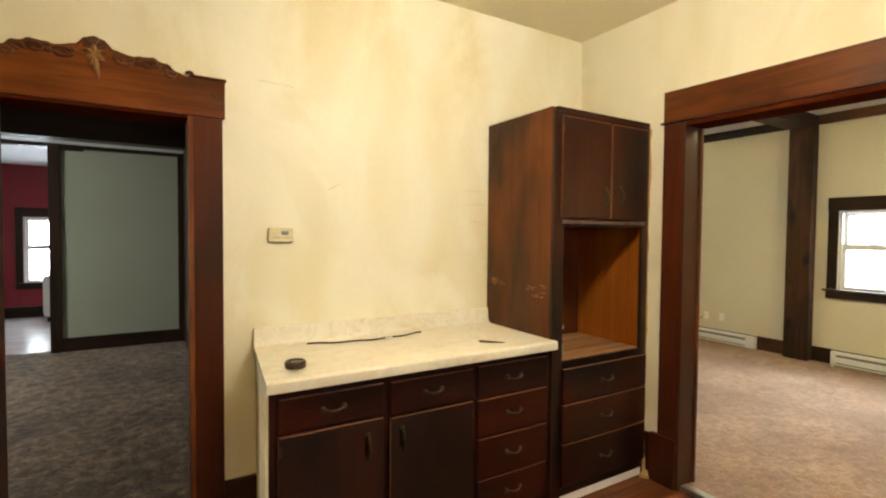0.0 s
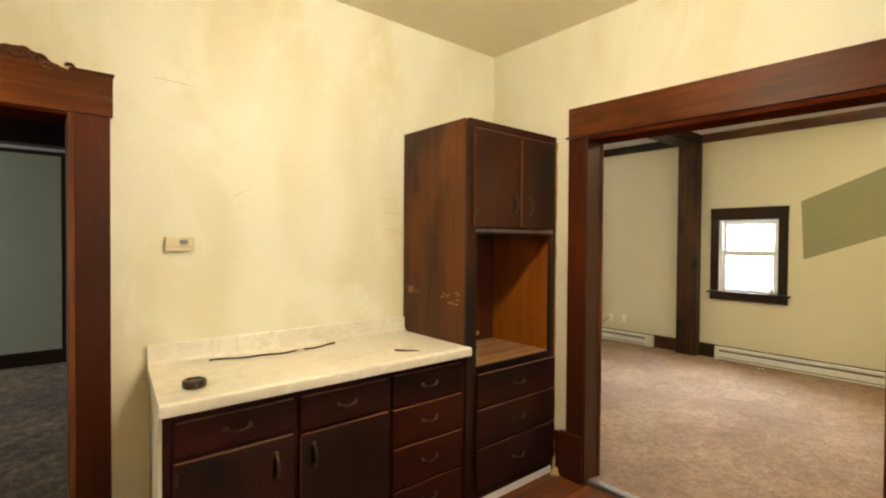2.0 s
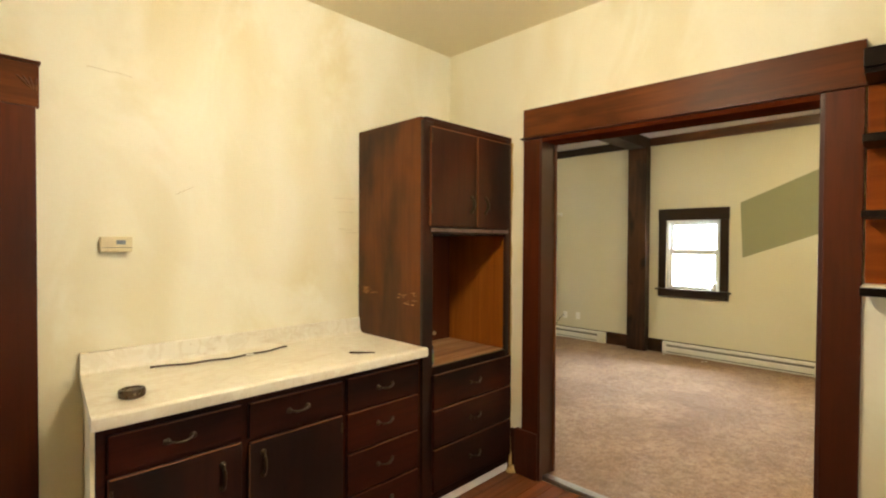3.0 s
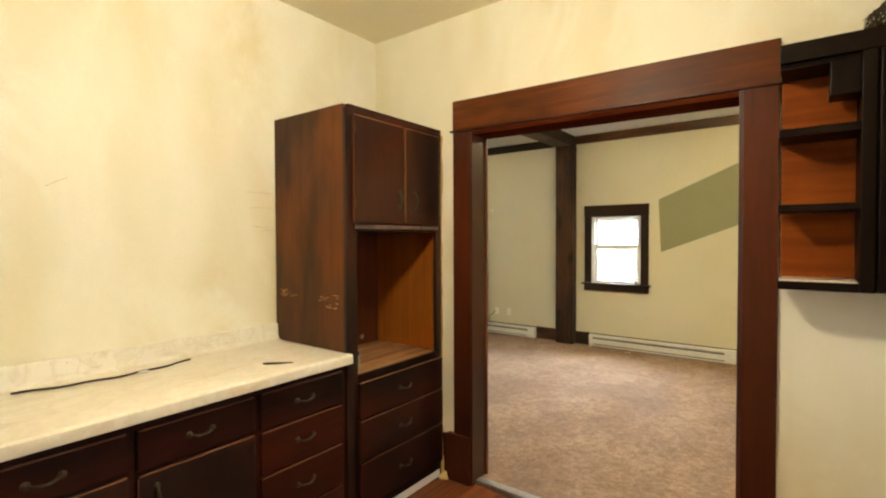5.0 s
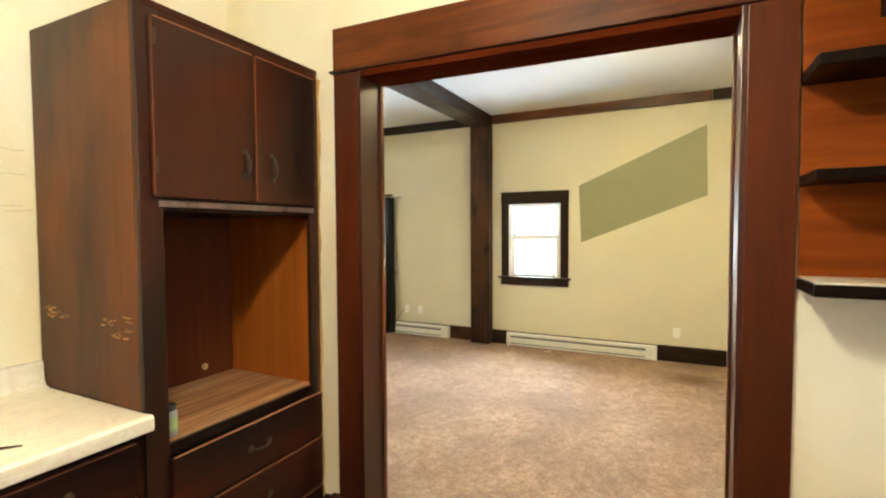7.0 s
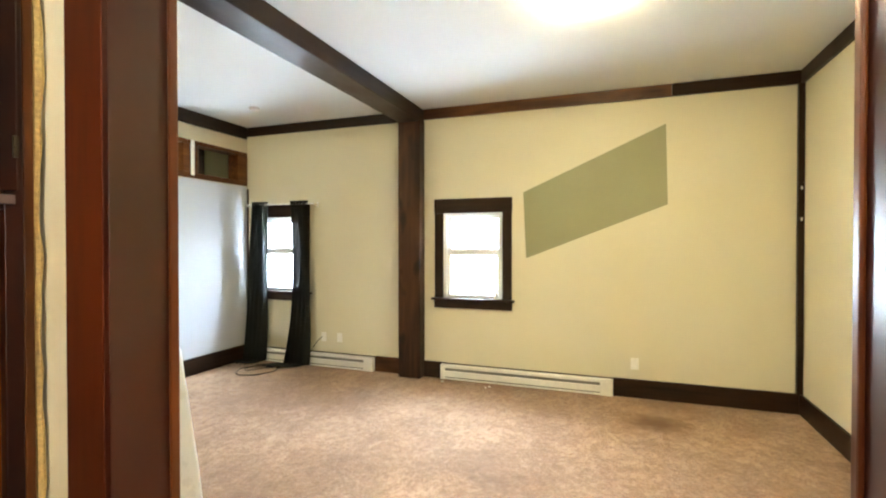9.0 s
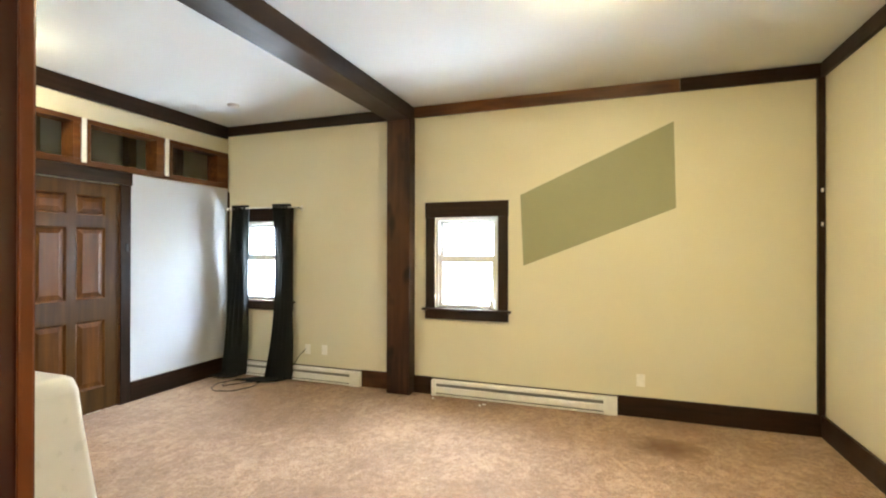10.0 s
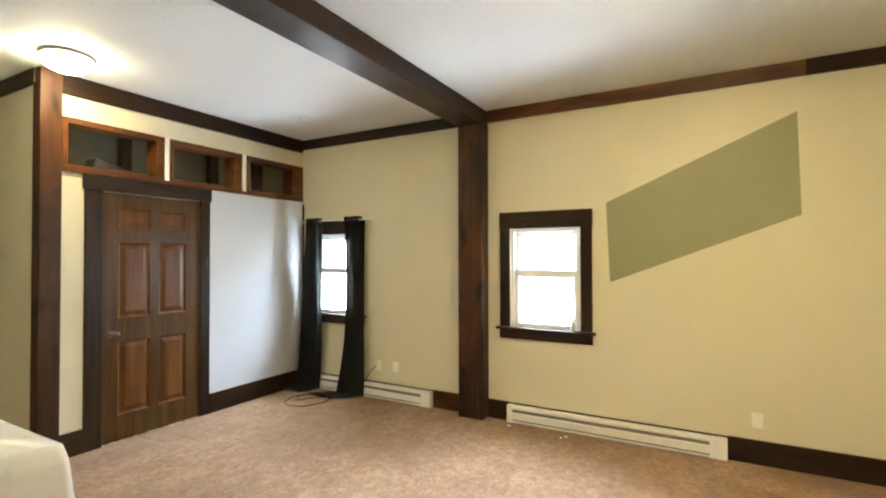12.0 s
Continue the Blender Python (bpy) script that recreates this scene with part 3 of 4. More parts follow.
for k in range(9):
    a = radians(-80 + 20 * k)
    pts = [(-0.2 + math.sin(a) * 0.034 * j / 6, 2.374 - 0.005 * math.sin(math.pi * j / 6), 2.150 + (math.cos(a) * 0.066 - 0.008) * j / 6) for j in range(7)]
    tube(bm, pts, [0.005 + 0.005 * j / 6 for j in range(7)], 6)
part("carved_shell", bm, M_CARVE, g, "dark carved shell at the crest", smooth=True)
bm = bmesh.new()
for a, ln in ((0, 0.050), (0.75, 0.032), (-0.75, 0.032), (1.9, 0.030), (-1.9, 0.026), (3.0, 0.075), (3.5, 0.034)):
    pts = [(-0.2 + math.sin(a) * ln * 1.2 * j / 6, 2.366 + 0.006 * j / 6, 2.135 + math.cos(a) * ln * 1.2 * j / 6) for j in range(7)]
    tube(bm, pts, [0.0115 * math.sin(math.pi * (j + 1.6) / 8.2) for j in range(7)], 6)
M_GILT = wood("rubbed_golden_oak_carving", (0.16, 0.065, 0.016), (0.32, 0.15, 0.040), (0.45, 0.24, 0.075), axis="z")
part("carved_leaf", bm, M_GILT, g, "golden rubbed leaf over the shell", smooth=True)

board("baseboard_kitchen", [(0.262, 2.385, 0.0, 0.402, KY, 0.27), (0.262, 2.378, 0.27, 0.402, KY, 0.295)], M_TRIM["x"], "tall red-brown kitchen baseboard", "baseboard")
board("baseboard_kitchen_corner", [(2.508, 1.80, 0.0, KX, KY, 0.27)], M_TRIM["y"], "tall red-brown kitchen baseboard", "baseboard")

# east room: base and crown boards, corner strips, beam and posts
BASE = 0.187
board("baseboard_east", [(6.487, EY0, CARPET, EX1, 0.665, BASE), (6.487, 2.352, CARPET, EX1, 2.55, BASE), (6.487, 4.70, CARPET, EX1, EY1, BASE)], M_DARK["y"], "dark-stained wooden baseboard", "baseboard")
board("baseboard_east_brown", [(6.487, 2.795, CARPET, EX1, 3.132, BASE)], M_POST["y"], "reddish-brown wooden baseboard beside the post", "baseboard")
board("baseboard_behind_heaters", [(6.495, 0.665, CARPET, EX1, 2.352, BASE - 0.004), (6.495, 3.132, CARPET, EX1, 4.70, BASE - 0.004)], M_DARK["y"], "dark-stained wooden baseboard behind the heaters", "baseboard")
board("baseboard_south", [(EX0 + 0.03, EY0, CARPET, 6.487, EY0 + 0.022, BASE)], M_DARK["x"], "dark-stained wooden baseboard", "baseboard")
board("baseboard_north", [(5.318, EY1 - 0.022, CARPET, 6.487, EY1, 0.20), (4.125, EY1 - 0.022, CARPET, 4.283, EY1, 0.20)], M_DARK["x"], "dark-stained wooden baseboard", "baseboard")
board("baseboard_west", [(EX0 + 0.012, EY0 + 0.022, CARPET, EX0 + 0.034, 0.168, BASE), (EX0 + 0.012, 1.755, CARPET, EX0 + 0.034, HY, BASE)], M_DARK["y"], "dark-stained wooden baseboard", "baseboard")
CR = 2.722
board("crown_east_north", [(6.482, 2.795, CR, EX1, EY1, EZ)], M_DARK["y"], "dark-stained flat crown board")
board("crown_east_middle", [(6.482, 0.19, CR, EX1, 2.55, EZ)], M_WARM, "lighter reddish-brown flat crown board")
board("crown_east_south", [(6.478, EY0, CR, EX1, 0.187, EZ)], M_DARK["y"], "dark-stained flat crown board")
board("crown_south", [(EX0, EY0, CR, 6.478, EY0 + 0.028, EZ)], M_DARK["x"], "dark-stained flat crown board")
board("crown_north", [(4.125, EY1 - 0.028, 2.688, 6.482, EY1, EZ)], M_DARK["x"], "dark-stained flat crown board")
board("crown_closet", [(3.972, EY1 + 0.02, CR, 4.0, 8.2, EZ)], M_DARK["y"], "dark-stained flat crown board")
board("corner_strip_south", [(6.468, EY0, BASE, EX1, EY0 + 0.045, CR)], M_DARK["z"], "dark wooden corner strip with chipped paint")
board("corner_strip_north", [(6.488, EY1 - 0.022, 0.20, EX1, EY1, 2.085)], M_POST["z"], "brown wooden corner strip")
solo("timber_post", boxes((6.372, 2.55, CARPET, EX1 - 0.001, 2.795, 2.70), bevel=0.008), M_POST["z"], "brown stained timber post against the window wall", "post")
solo("timber_post", boxes((3.985, EY1 - 0.055, CARPET, 4.118, EY1 + 0.06, EZ - 0.001), bevel=0.006), M_POST["z"], "brown stained corner post of the closet", "post")
solo("ceiling_beam", boxes((EX0 + 0.013, 2.555, 2.688, EX1 - 0.001, 2.792, EZ - 0.001), bevel=0.006), M_DARK["x"], "dark-stained boxed ceiling beam", "beam")
patch = prism(bmesh.new(), [(1.505, 1.925), (0.233, 2.487), (0.215, 1.771), (1.476, 1.278)], "x", EX1 - 0.003, EX1 + 0.002)
structure("painted_patch", patch, M_GREEN, "slanted olive-green painted patch on the beige wall", "wall paint")

# closet front: loft frame, white board
lf = thing("loft_frame", (5.3, EY1, 2.09), "red-brown wooden frame round three open loft bays", "frame", kind="structure")
T0, T1 = EY1 - 0.020, EY1 + 0.125
part("top_rail", boxes((4.12, T0, 2.478, 6.488, T1, 2.522), bevel=0.003), M_BAY, lf)
part("bottom_rail", boxes((4.12, T0, 2.122, 6.488, T1, 2.178), bevel=0.003), M_BAY, lf)
for x0, x1 in ((4.12, 4.17), (4.812, 4.876), (4.924, 4.956), (5.572, 5.660), (5.716, 5.754), (6.327, 6.488)):
    part("stile", boxes((x0, T0 - 0.003, 2.178, x1, T1, 2.478), bevel=0.003), M_BAY, lf)
for x0, x1 in ((4.880, 4.920), (5.666, 5.710)):
    part("white_strip", boxes((x0, T0 - 0.006, 2.150, x1, T1, 2.520), bevel=0.002), M_ENAMEL, lf, "white painted strip")
M_STUD = wood("dusty_brown_stud_wood", (0.11, 0.08, 0.052), (0.18, 0.135, 0.09), (0.25, 0.19, 0.125), axis="z", rough=(0.6, 0.75), spec=0.1)
solo("loft_stud", boxes((4.88, 5.555, 2.161, 4.97, 5.644, 2.699), bevel=0.003), M_STUD, "dusty brown wooden stud inside the loft", "stud", "loft studs")
solo("loft_stud", boxes((5.80, 5.555, 2.161, 5.89, 5.644, 2.699), bevel=0.003), M_STUD, "dusty brown wooden stud inside the loft", "stud", "loft studs")
solo("loft_stud", boxes((6.40, 5.555, 2.161, 6.49, 5.644, 2.699), bevel=0.003), M_STUD, "dusty brown wooden stud inside the loft", "stud", "loft studs")
solo("loft_rubble", prism(bmesh.new(), [(4.40, 2.161), (4.98, 2.161), (4.74, 2.205), (4.44, 2.285)], "y", 5.06, 5.22), M_SLOT, "dark folded scrap lying in the loft", "scrap")
solo("wall_board", boxes((5.318, EY1 - 0.014, 0.203, 6.486, EY1 - 0.001, 2.112), bevel=0.003), M_WHITE, "glossy white board fixed to the closet wall", "panel")

# hall frame
board("hall_frame_post", [(-1.065, FAR - 0.03, CARPET, -0.955, FAR + 0.12, 2.44)], M_DARK["z"], "dark wooden post at the hall opening")
board("hall_frame_right", [(0.235, FAR - 0.025, 0.18, HX, FAR, 2.40)], M_DARK["z"], "dark wooden frame strip")
board("hall_frame_head", [(-0.955, FAR - 0.025, 2.395, HX, FAR, 2.44), (-0.955, FAR - 0.03, 2.372, -0.73, FAR, 2.395)], M_DARK["x"], "dark wooden frame head")
board("hall_frame_base", [(-0.955, FAR - 0.025, CARPET, HX, FAR, 0.18)], M_DARK["x"], "dark wooden baseboard", "baseboard")
solo("hall_beam", boxes((-3.5, 4.52, 2.13, HX, 4.68, 2.36), bevel=0.006), M_DARK["x"], "dark wooden beam across the hall", "beam")
# second beam, added to darken the ceiling strip before the first
solo("hall_beam", boxes((-3.5, 3.15, 2.20, 1.3, 3.55, 2.439), bevel=0.006), M_DARK["x"], "dark wooden beam across the hall", "beam")
solo("hall_lintel", boxes((-3.5, FAR - 0.02, 2.40, -1.07, FAR + 0.12, 2.49), bevel=0.006), M_DARK["x"], "dark wooden lintel over the opening", "beam")
board("baseboard_red", [(-3.5, 10.17, 0.015, HX, 10.2, 0.19)], M_DARK["x"], "dark baseboard in the red room", "baseboard")


# ---- windows ----
def window(name, axis, c, face, thick, w, z0, z1, label, out):
    """A double-hung window in a hole centred on c; face: the room's wall face; out: +1 or -1 to the outside along axis."""
    u0, u1 = c - w / 2, c + w / 2
    root = thing(name, (face, c, z0) if axis == "x" else (c, face, z0), label, "window", kind="structure")

    def bx(*rows, bevel=0.003):
        bm = bmesh.new()
        for d0, d1, a, b, za, zb in rows:
            p, q = face + out * d0, face + out * d1
            box(bm, *((p, a, za, q, b, zb) if axis == "x" else (a, p, za, b, q, zb)), bevel=bevel)
        return bm
    cw = 0.097
    along = "y" if axis == "x" else "x"
    part("head_casing", bx((-0.024, 0, u0 - cw, u1 + cw, z1, z1 + 0.148)), M_DARK[along], root, "dark-stained head casing")
    for a, b in ((u0 - cw + 0.004, u0), (u1, u1 + cw - 0.004)):
        part("side_casing", bx((-0.020, 0, a, b, z0 + 0.002, z1)), M_DARK["z"], root)
    part("stool", bx((-0.055, 0.07, u0 - cw - 0.025, u1 + cw + 0.025, z0 - 0.022, z0)), M_DARK[along], root)
    part("apron", bx((-0.022, 0, u0 - cw, u1 + cw, z0 - 0.105, z0 - 0.022)), M_DARK[along], root)
    part("frame", bx((0.015, thick, u0, u0 + 0.028, z0, z1), (0.015, thick, u1 - 0.028, u1, z0, z1),
                     (0.015, thick, u0 + 0.028, u1 - 0.028, z1 - 0.028, z1), (0.07, thick, u0 + 0.028, u1 - 0.028, z0, z0 + 0.028)), M_VINYL, root, "white vinyl frame")
    mid = (z0 + z1) / 2 + 0.036
    for d, a, b, nm in ((0.030, z0 + 0.001, mid + 0.034, "lower_sash"), (0.068, mid - 0.034, z1 - 0.028, "upper_sash")):
        lo, hi = (0.036, 0.064) if nm == "lower_sash" else (0.064, 0.036)
        s = part(nm, bx((d, d + 0.035, u0 + 0.028, u0 + 0.066, a, b), (d, d + 0.035, u1 - 0.066, u1 - 0.028, a, b),
                        (d, d + 0.035, u0 + 0.066, u1 - 0.066, a, a + lo), (d, d + 0.035, u0 + 0.066, u1 - 0.066, b - hi, b)), M_VINYL, root, "white vinyl sash")
        p = part("pane", bx((d + 0.015, d + 0.019, u0 + 0.066, u1 - 0.066, a + lo, b - hi), bevel=0), M_GLASS, s)
        p.visible_shadow = False
    part("lock", bx((0.020, 0.031, c - 0.03, c + 0.03, mid + 0.0345, mid + 0.045)), M_VINYL, root)
    return root


window("window_1", "x", 2.0235, EX1, 0.18, 0.627, 0.86, 1.735, "white double-hung window in dark wooden casing", 1)
window("window_2", "x", 4.3985, EX1, 0.18, 0.627, 0.86, 1.735, "white double-hung window in dark wooden casing behind curtains", 1)
# unseen window, added round the kitchen fill lamp
window("window_4", "y", 1.70, -2.2, 0.15, 1.0, 1.15, 2.45, "added unseen white double-hung kitchen window in dark wooden casing", -1)
window("window_3", "y", -1.57, 10.2, 0.15, 0.60, 0.58, 1.66, "white double-hung window in the crimson wall", 1)


# ---- kitchen: cabinets ----
def bail_pull(parent, at, span_, upright=False, out=0.022):
    """A tarnished bail pull with two feet, on a front that faces -y."""
    x, y, z = at
    bm = bmesh.new()
    n = 14
    pts = []
    for k in range(n + 1):
        w = k / n
        s = (w - 0.5) * span_
        sag = -0.006 * math.sin(math.pi * w) if not upright else 0.0
        pts.append((x, y - out * math.sin(math.pi * w) ** 0.6, z + s) if upright else (x + s, y - out * math.sin(math.pi * w) ** 0.6, z + sag))
    tube(bm, pts, [(0.0034 + 0.0022 * math.sin(math.pi * k / n)) * (1.5 if upright else 1.0) for k in range(n + 1)], 8)
    for s in (-0.5, 0.5):
        c = (x, y, z + s * span_) if upright else (x + s * span_, y, z)
        lathe(bm, [(0.013, 0), (0.013, 0.002), (0.008, 0.006), (0.002, 0.008)], c, Matrix.Rotation(radians(90), 4, "X"), 12)
    return part("handle", bm, M_PEWTER, parent, "tarnished brass bail pull", smooth=True)


def front_panel(parent, name, x0, x1, z0, z1, y, material, label=""):
    bm = boxes((x0, y - 0.019, z0, x1, y, z1), bevel=0.005)
    p = part(name, bm, material, parent, label)
    # pale strip along the top: rubbed wood plus a painted bevel highlight
    part("worn_edge", boxes((x0 + 0.006, y - 0.0194, z1 - 0.0032, x1 - 0.006, y - 0.011, z1 + 0.0005)), M_EDGE, p, "edge worn to lighter wood")
    if z1 - z0 > 0.3:
        part("worn_edge", boxes((x0 - 0.0004, y - 0.0194, z0 + 0.008, x0 + 0.0028, y - 0.012, z1 - 0.006)), M_EDGE_Z, p, "edge worn to lighter wood")
    return p


M_EDGE = wood("rubbed_edge_with_highlight", (0.07, 0.020, 0.008), (0.22, 0.085, 0.035), (0.42, 0.22, 0.11), axis="x", rough=(0.35, 0.5), scale=9, spec=0.2)
M_EDGE_Z = wood("upright_edge_rubbed_to_light_wood", (0.05, 0.013, 0.005), (0.16, 0.055, 0.021), (0.36, 0.17, 0.08), axis="z", rough=(0.35, 0.5), scale=9, spec=0.2)
# base unit under the worktop
base = thing("base_cabinet", (1.05, 2.1, 0), "dark mahogany-stained base cabinet with drawers and two doors", "cabinet")
BY = 1.858
part("carcass", boxes((0.356, BY, 0.0, 1.743, BY + 0.02, 0.856), bevel=0.002), M_CABX, base)
part("toe_kick", boxes((0.40, BY + 0.06, 0.0, 1.743, BY + 0.075, 0.09)), M_CABX, base)
part("side_panel", prism(bmesh.new(), [(0.342, BY + 0.004), (0.355, BY + 0.004), (0.415, KY - 0.004), (0.402, KY - 0.004)], "z", 0.0, 0.856), M_KCEIL, base, "cream painted side panel")
part("bottom_board", boxes((0.43, BY + 0.02, 0.09, 1.743, 2.385, 0.108)), M_CABX, base)
for x0, x1, z0, z1, hx, hz in ((0.385, 0.815, 0.694, 0.820, 0.598, 0.756), (0.842, 1.268, 0.680, 0.818, 1.05, 0.752),
                               (1.292, 1.728, 0.672, 0.822, 1.508, 0.750), (1.292, 1.728, 0.484, 0.660, 1.508, 0.578),
                               (1.292, 1.728, 0.284, 0.472, 1.508, 0.381), (1.292, 1.728, 0.105, 0.272, 1.508, 0.190)):
    d = front_panel(base, "drawer", x0, x1, z0, z1, BY, M_CABX)
    bail_pull(d, (hx, BY - 0.019, hz), 0.084)
for x0, x1, z1, hx in ((0.385, 0.815, 0.676, 0.742), (0.842, 1.268, 0.664, 0.898)):
    d = front_panel(base, "door", x0, x1, 0.105, z1, BY, M_CABZ)
    bail_pull(d, (hx, BY - 0.019, 0.57), 0.088, upright=True)
    hx2 = x0 + 0.004 if hx > 0.7 and x0 < 0.5 else x1 - 0.012
    part("hinge", boxes((hx2, BY - 0.024, z1 - 0.075, hx2 + 0.010, BY - 0.017, z1 - 0.035), bevel=0.002), M_PEWTER, d, "tarnished brass hinge")

top = thing("worktop", (1.05, 2.1, 0.87), "cream marbled laminate worktop with a coved backsplash", "worktop")
lip = [(1.787, 0.862), (1.784, 0.872), (1.785, 0.900), (1.793, 0.907), (1.806, 0.906), (1.830, 0.904), (2.345, 0.905), (2.345, 0.858), (1.82, 0.858)]
cove = [(2.3455, 0.858), (2.3455, 0.905), (2.368, 0.912), (2.379, 0.930), (2.381, 0.985), (2.385, 0.992), (2.395, 0.994), (2.404, 0.990), (2.404, 0.858)]
for nm, outline in (("slab", lip), ("backsplash", cove)):
    bm = prism(bmesh.new(), outline, "x", 0.334, 1.742)
    for v in bm.verts:
        if v.co.x < 0.4:
            v.co.x += 0.095 * (v.co.y - 1.787)
    part(nm, bm, M_LAM, top, smooth=True)

# pale grey-pink that paints in the reflection on the glossy rail
M_RAIL_SHEEN = plain("painted_rail_sheen", (0.19, 0.125, 0.105), 0.32, 0, 25, 0.2)
# tall oven unit
tall = thing("oven_cabinet", (2.12, 2.1, 0), "tall dark mahogany cabinet with an empty oven niche", "cabinet")
TX0, TX1, TY = 1.745, 2.500, 1.832
part("side_panel", boxes((TX0, TY + 0.0205, 0.0, TX0 + 0.02, 2.40, 2.101), bevel=0.002), M_SIDE, tall, "worn scratched mahogany side")
part("side_panel", boxes((TX1 - 0.02, TY, 0.0, TX1, 2.40, 2.101), bevel=0.003), M_SIDE, tall)
part("top_board", boxes((TX0 + 0.0205, TY, 2.081, TX1 - 0.02, 2.40, 2.101), bevel=0.002), M_CABX, tall)
part("back_board", boxes((TX0 + 0.0205, 2.385, 0.09, TX1 - 0.0205, 2.40, 2.08)), M_PLYZ, tall)
part("niche_back", boxes((TX0 + 0.0205, 2.340, 0.7785, TX1 - 0.0205, 2.350, 1.4895)), M_NICHE, tall, "plywood niche back, dark red-brown to hold its shade")
part("niche_lining", boxes((TX1 - 0.030, TY + 0.0205, 0.7785, TX1 - 0.0205, 2.3395, 1.4895)), M_PLYZ, tall, "orange-brown plywood lining")
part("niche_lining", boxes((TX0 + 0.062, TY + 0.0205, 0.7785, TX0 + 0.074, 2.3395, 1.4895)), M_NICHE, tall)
part("niche_ceiling", boxes((TX0 + 0.02, TY + 0.004, 1.490, TX1 - 0.02, 2.385, 1.51)), M_CABX, tall)
part("niche_shelf", boxes((TX0 + 0.02, TY + 0.016, 0.755, TX1 - 0.02, 2.385, 0.778), bevel=0.002), M_BARE, tall, "bare worn shelf board with scratches")
for x0, x1 in ((TX0 + 0.0005, 1.818), (2.445, TX1 - 0.0205)):
    part("face_stile", boxes((x0, TY, 0.012 if x0 < 2 else 0.06, x1, TY + 0.02, 2.0805), bevel=0.003), M_CABZ, tall)
for z0, z1 in ((2.045, 2.081), (1.492, 1.535), (0.745, 0.780), (0.06, 0.10)):
    part("face_rail", boxes((1.818, TY, z0, 2.445, TY + 0.02, z1), bevel=0.003), M_CABX, tall)
# thin strip added to carry the rail's painted reflection
part("niche_rail_sheen", boxes((1.80, TY - 0.007, 1.503, 2.462, TY - 0.0005, 1.523), bevel=0.002), M_RAIL_SHEEN, tall, "pale greyish strip under the doors, a painted rail reflection")
part("drawer_box", boxes((1.83, TY + 0.025, 0.10, 2.44, 2.36, 0.74)), M_CABX, tall)
for x0, x1, hx in ((1.782, 2.146, 2.102), (2.156, 2.462, 2.226)):
    d = front_panel(tall, "door", x0, x1, 1.530, 2.052, TY, M_CABZ, "dark mahogany door with a bluish worn sheen")
    bail_pull(d, (hx, TY - 0.019, 1.660), 0.080, upright=True)
    e = x0 + 0.002 if x0 < 2 else x1 - 0.012
    for z in (1.60, 1.97):
        part("hinge", boxes((e, TY - 0.024, z, e + 0.010, TY - 0.017, z + 0.045), bevel=0.002), M_PEWTER, d)
for z0, z1 in ((0.562, 0.742), (0.352, 0.550), (0.115, 0.340)):
    d = front_panel(tall, "drawer", 1.812, 2.484, z0, z1, TY, M_CABX)
    bail_pull(d, (2.145, TY - 0.019, (z0 + z1) / 2), 0.084)
part("kick_strip", boxes((1.82, TY + 0.004, 0.012, TX1, TY + 0.016, 0.058), bevel=0.002), M_ENAMEL, tall, "chipped white strip at the foot")
M_SCRATCH = plain("bare_wood_scratches", (0.45, 0.22, 0.07), 0.6)
bm = bmesh.new()
rng = random.Random(7)
for k in range(30):
    y = rng.choice((rng.uniform(2.20, 2.385), rng.uniform(1.86, 2.02)))
    z = 1.165 - 0.05 * (2.38 - y) * rng.uniform(0, 2) + rng.uniform(-0.02, 0.02)
    if y < 2.03:
        z = rng.uniform(1.10, 1.19)
    ln = rng.uniform(0.006, 0.045)
    box(bm, TX0 - 0.0012, y, z, TX0 + 0.001, y + ln, z + rng.choice((0.0012, 0.0018, 0.003, 0.005)), turn=Matrix.Rotation(rng.uniform(-0.35, 0.2), 4, "X"))
tagged(part("scratches", bm, M_SCRATCH, tall, "pale scratches down to bare wood"), kind="stuff")

bm = bmesh.new()
pts, rad = [], []
for k in range(70):
    z = 0.02 + 2.05 * k / 69
    w = noise.noise((z * 9, 1.3, 0))
    pts.append((2.512 + 0.005 * w, 1.845 + 0.004 * noise.noise((z * 14, 5, 0)), z))
    rad.append(0.0105 + 0.0055 * w + ((0.018 + 0.012 * noise.noise((z * 40, 2, 0))) * (1 - z / 0.3) if z < 0.3 else 0))
tube(bm, pts, rad, 8)
M_CAULK = plain("yellowed_filler", (0.62, 0.44, 0.16), 0.8, 0, 120, 0.15)
for x, y, r in ((2.505, 1.815, 0.030), (2.490, 1.825, 0.022), (2.512, 1.795, 0.020), (2.500, 1.800, 0.016)):
    lathe(bm, [(r, -0.001), (r * 0.95, r * 0.5), (r * 0.6, r * 1.1), (r * 0.2, r * 1.35)], (x, y, 0.002), Matrix.Rotation(r * 40, 4, "Z"), 9)
structure("filler_bead", bm, M_CAULK, "rough yellowed filler between cabinet and wall", "filler")

# small things on the worktop and in the niche
M_CABLE = plain("dark_brown_sheath", (0.05, 0.022, 0.012), 0.5)
bm = lathe(bmesh.new(), [(0.036, 0), (0.041, 0.003), (0.042, 0.020), (0.040, 0.027), (0.037, 0.029), (0.030, 0.029), (0.028, 0.024), (0.002, 0.023)], (0.475, 1.945, 0.906))
solo("round_cap", bm, M_BRONZE, "dark bronze round metal cap on the worktop", "cap", smooth=True)
pts = [(0.62 + 0.61 * k / 24, 2.315 - 0.055 * math.sin(math.pi * k / 24) - 0.02 * k / 24 + 0.008 * math.sin(k * 0.9), 0.911) for k in range(25)]
solo("cable_offcut", tube(bmesh.new(), pts, 0.0044, 8), M_CABLE, "dark brown bent cable offcut on the worktop", "cable", smooth=True)
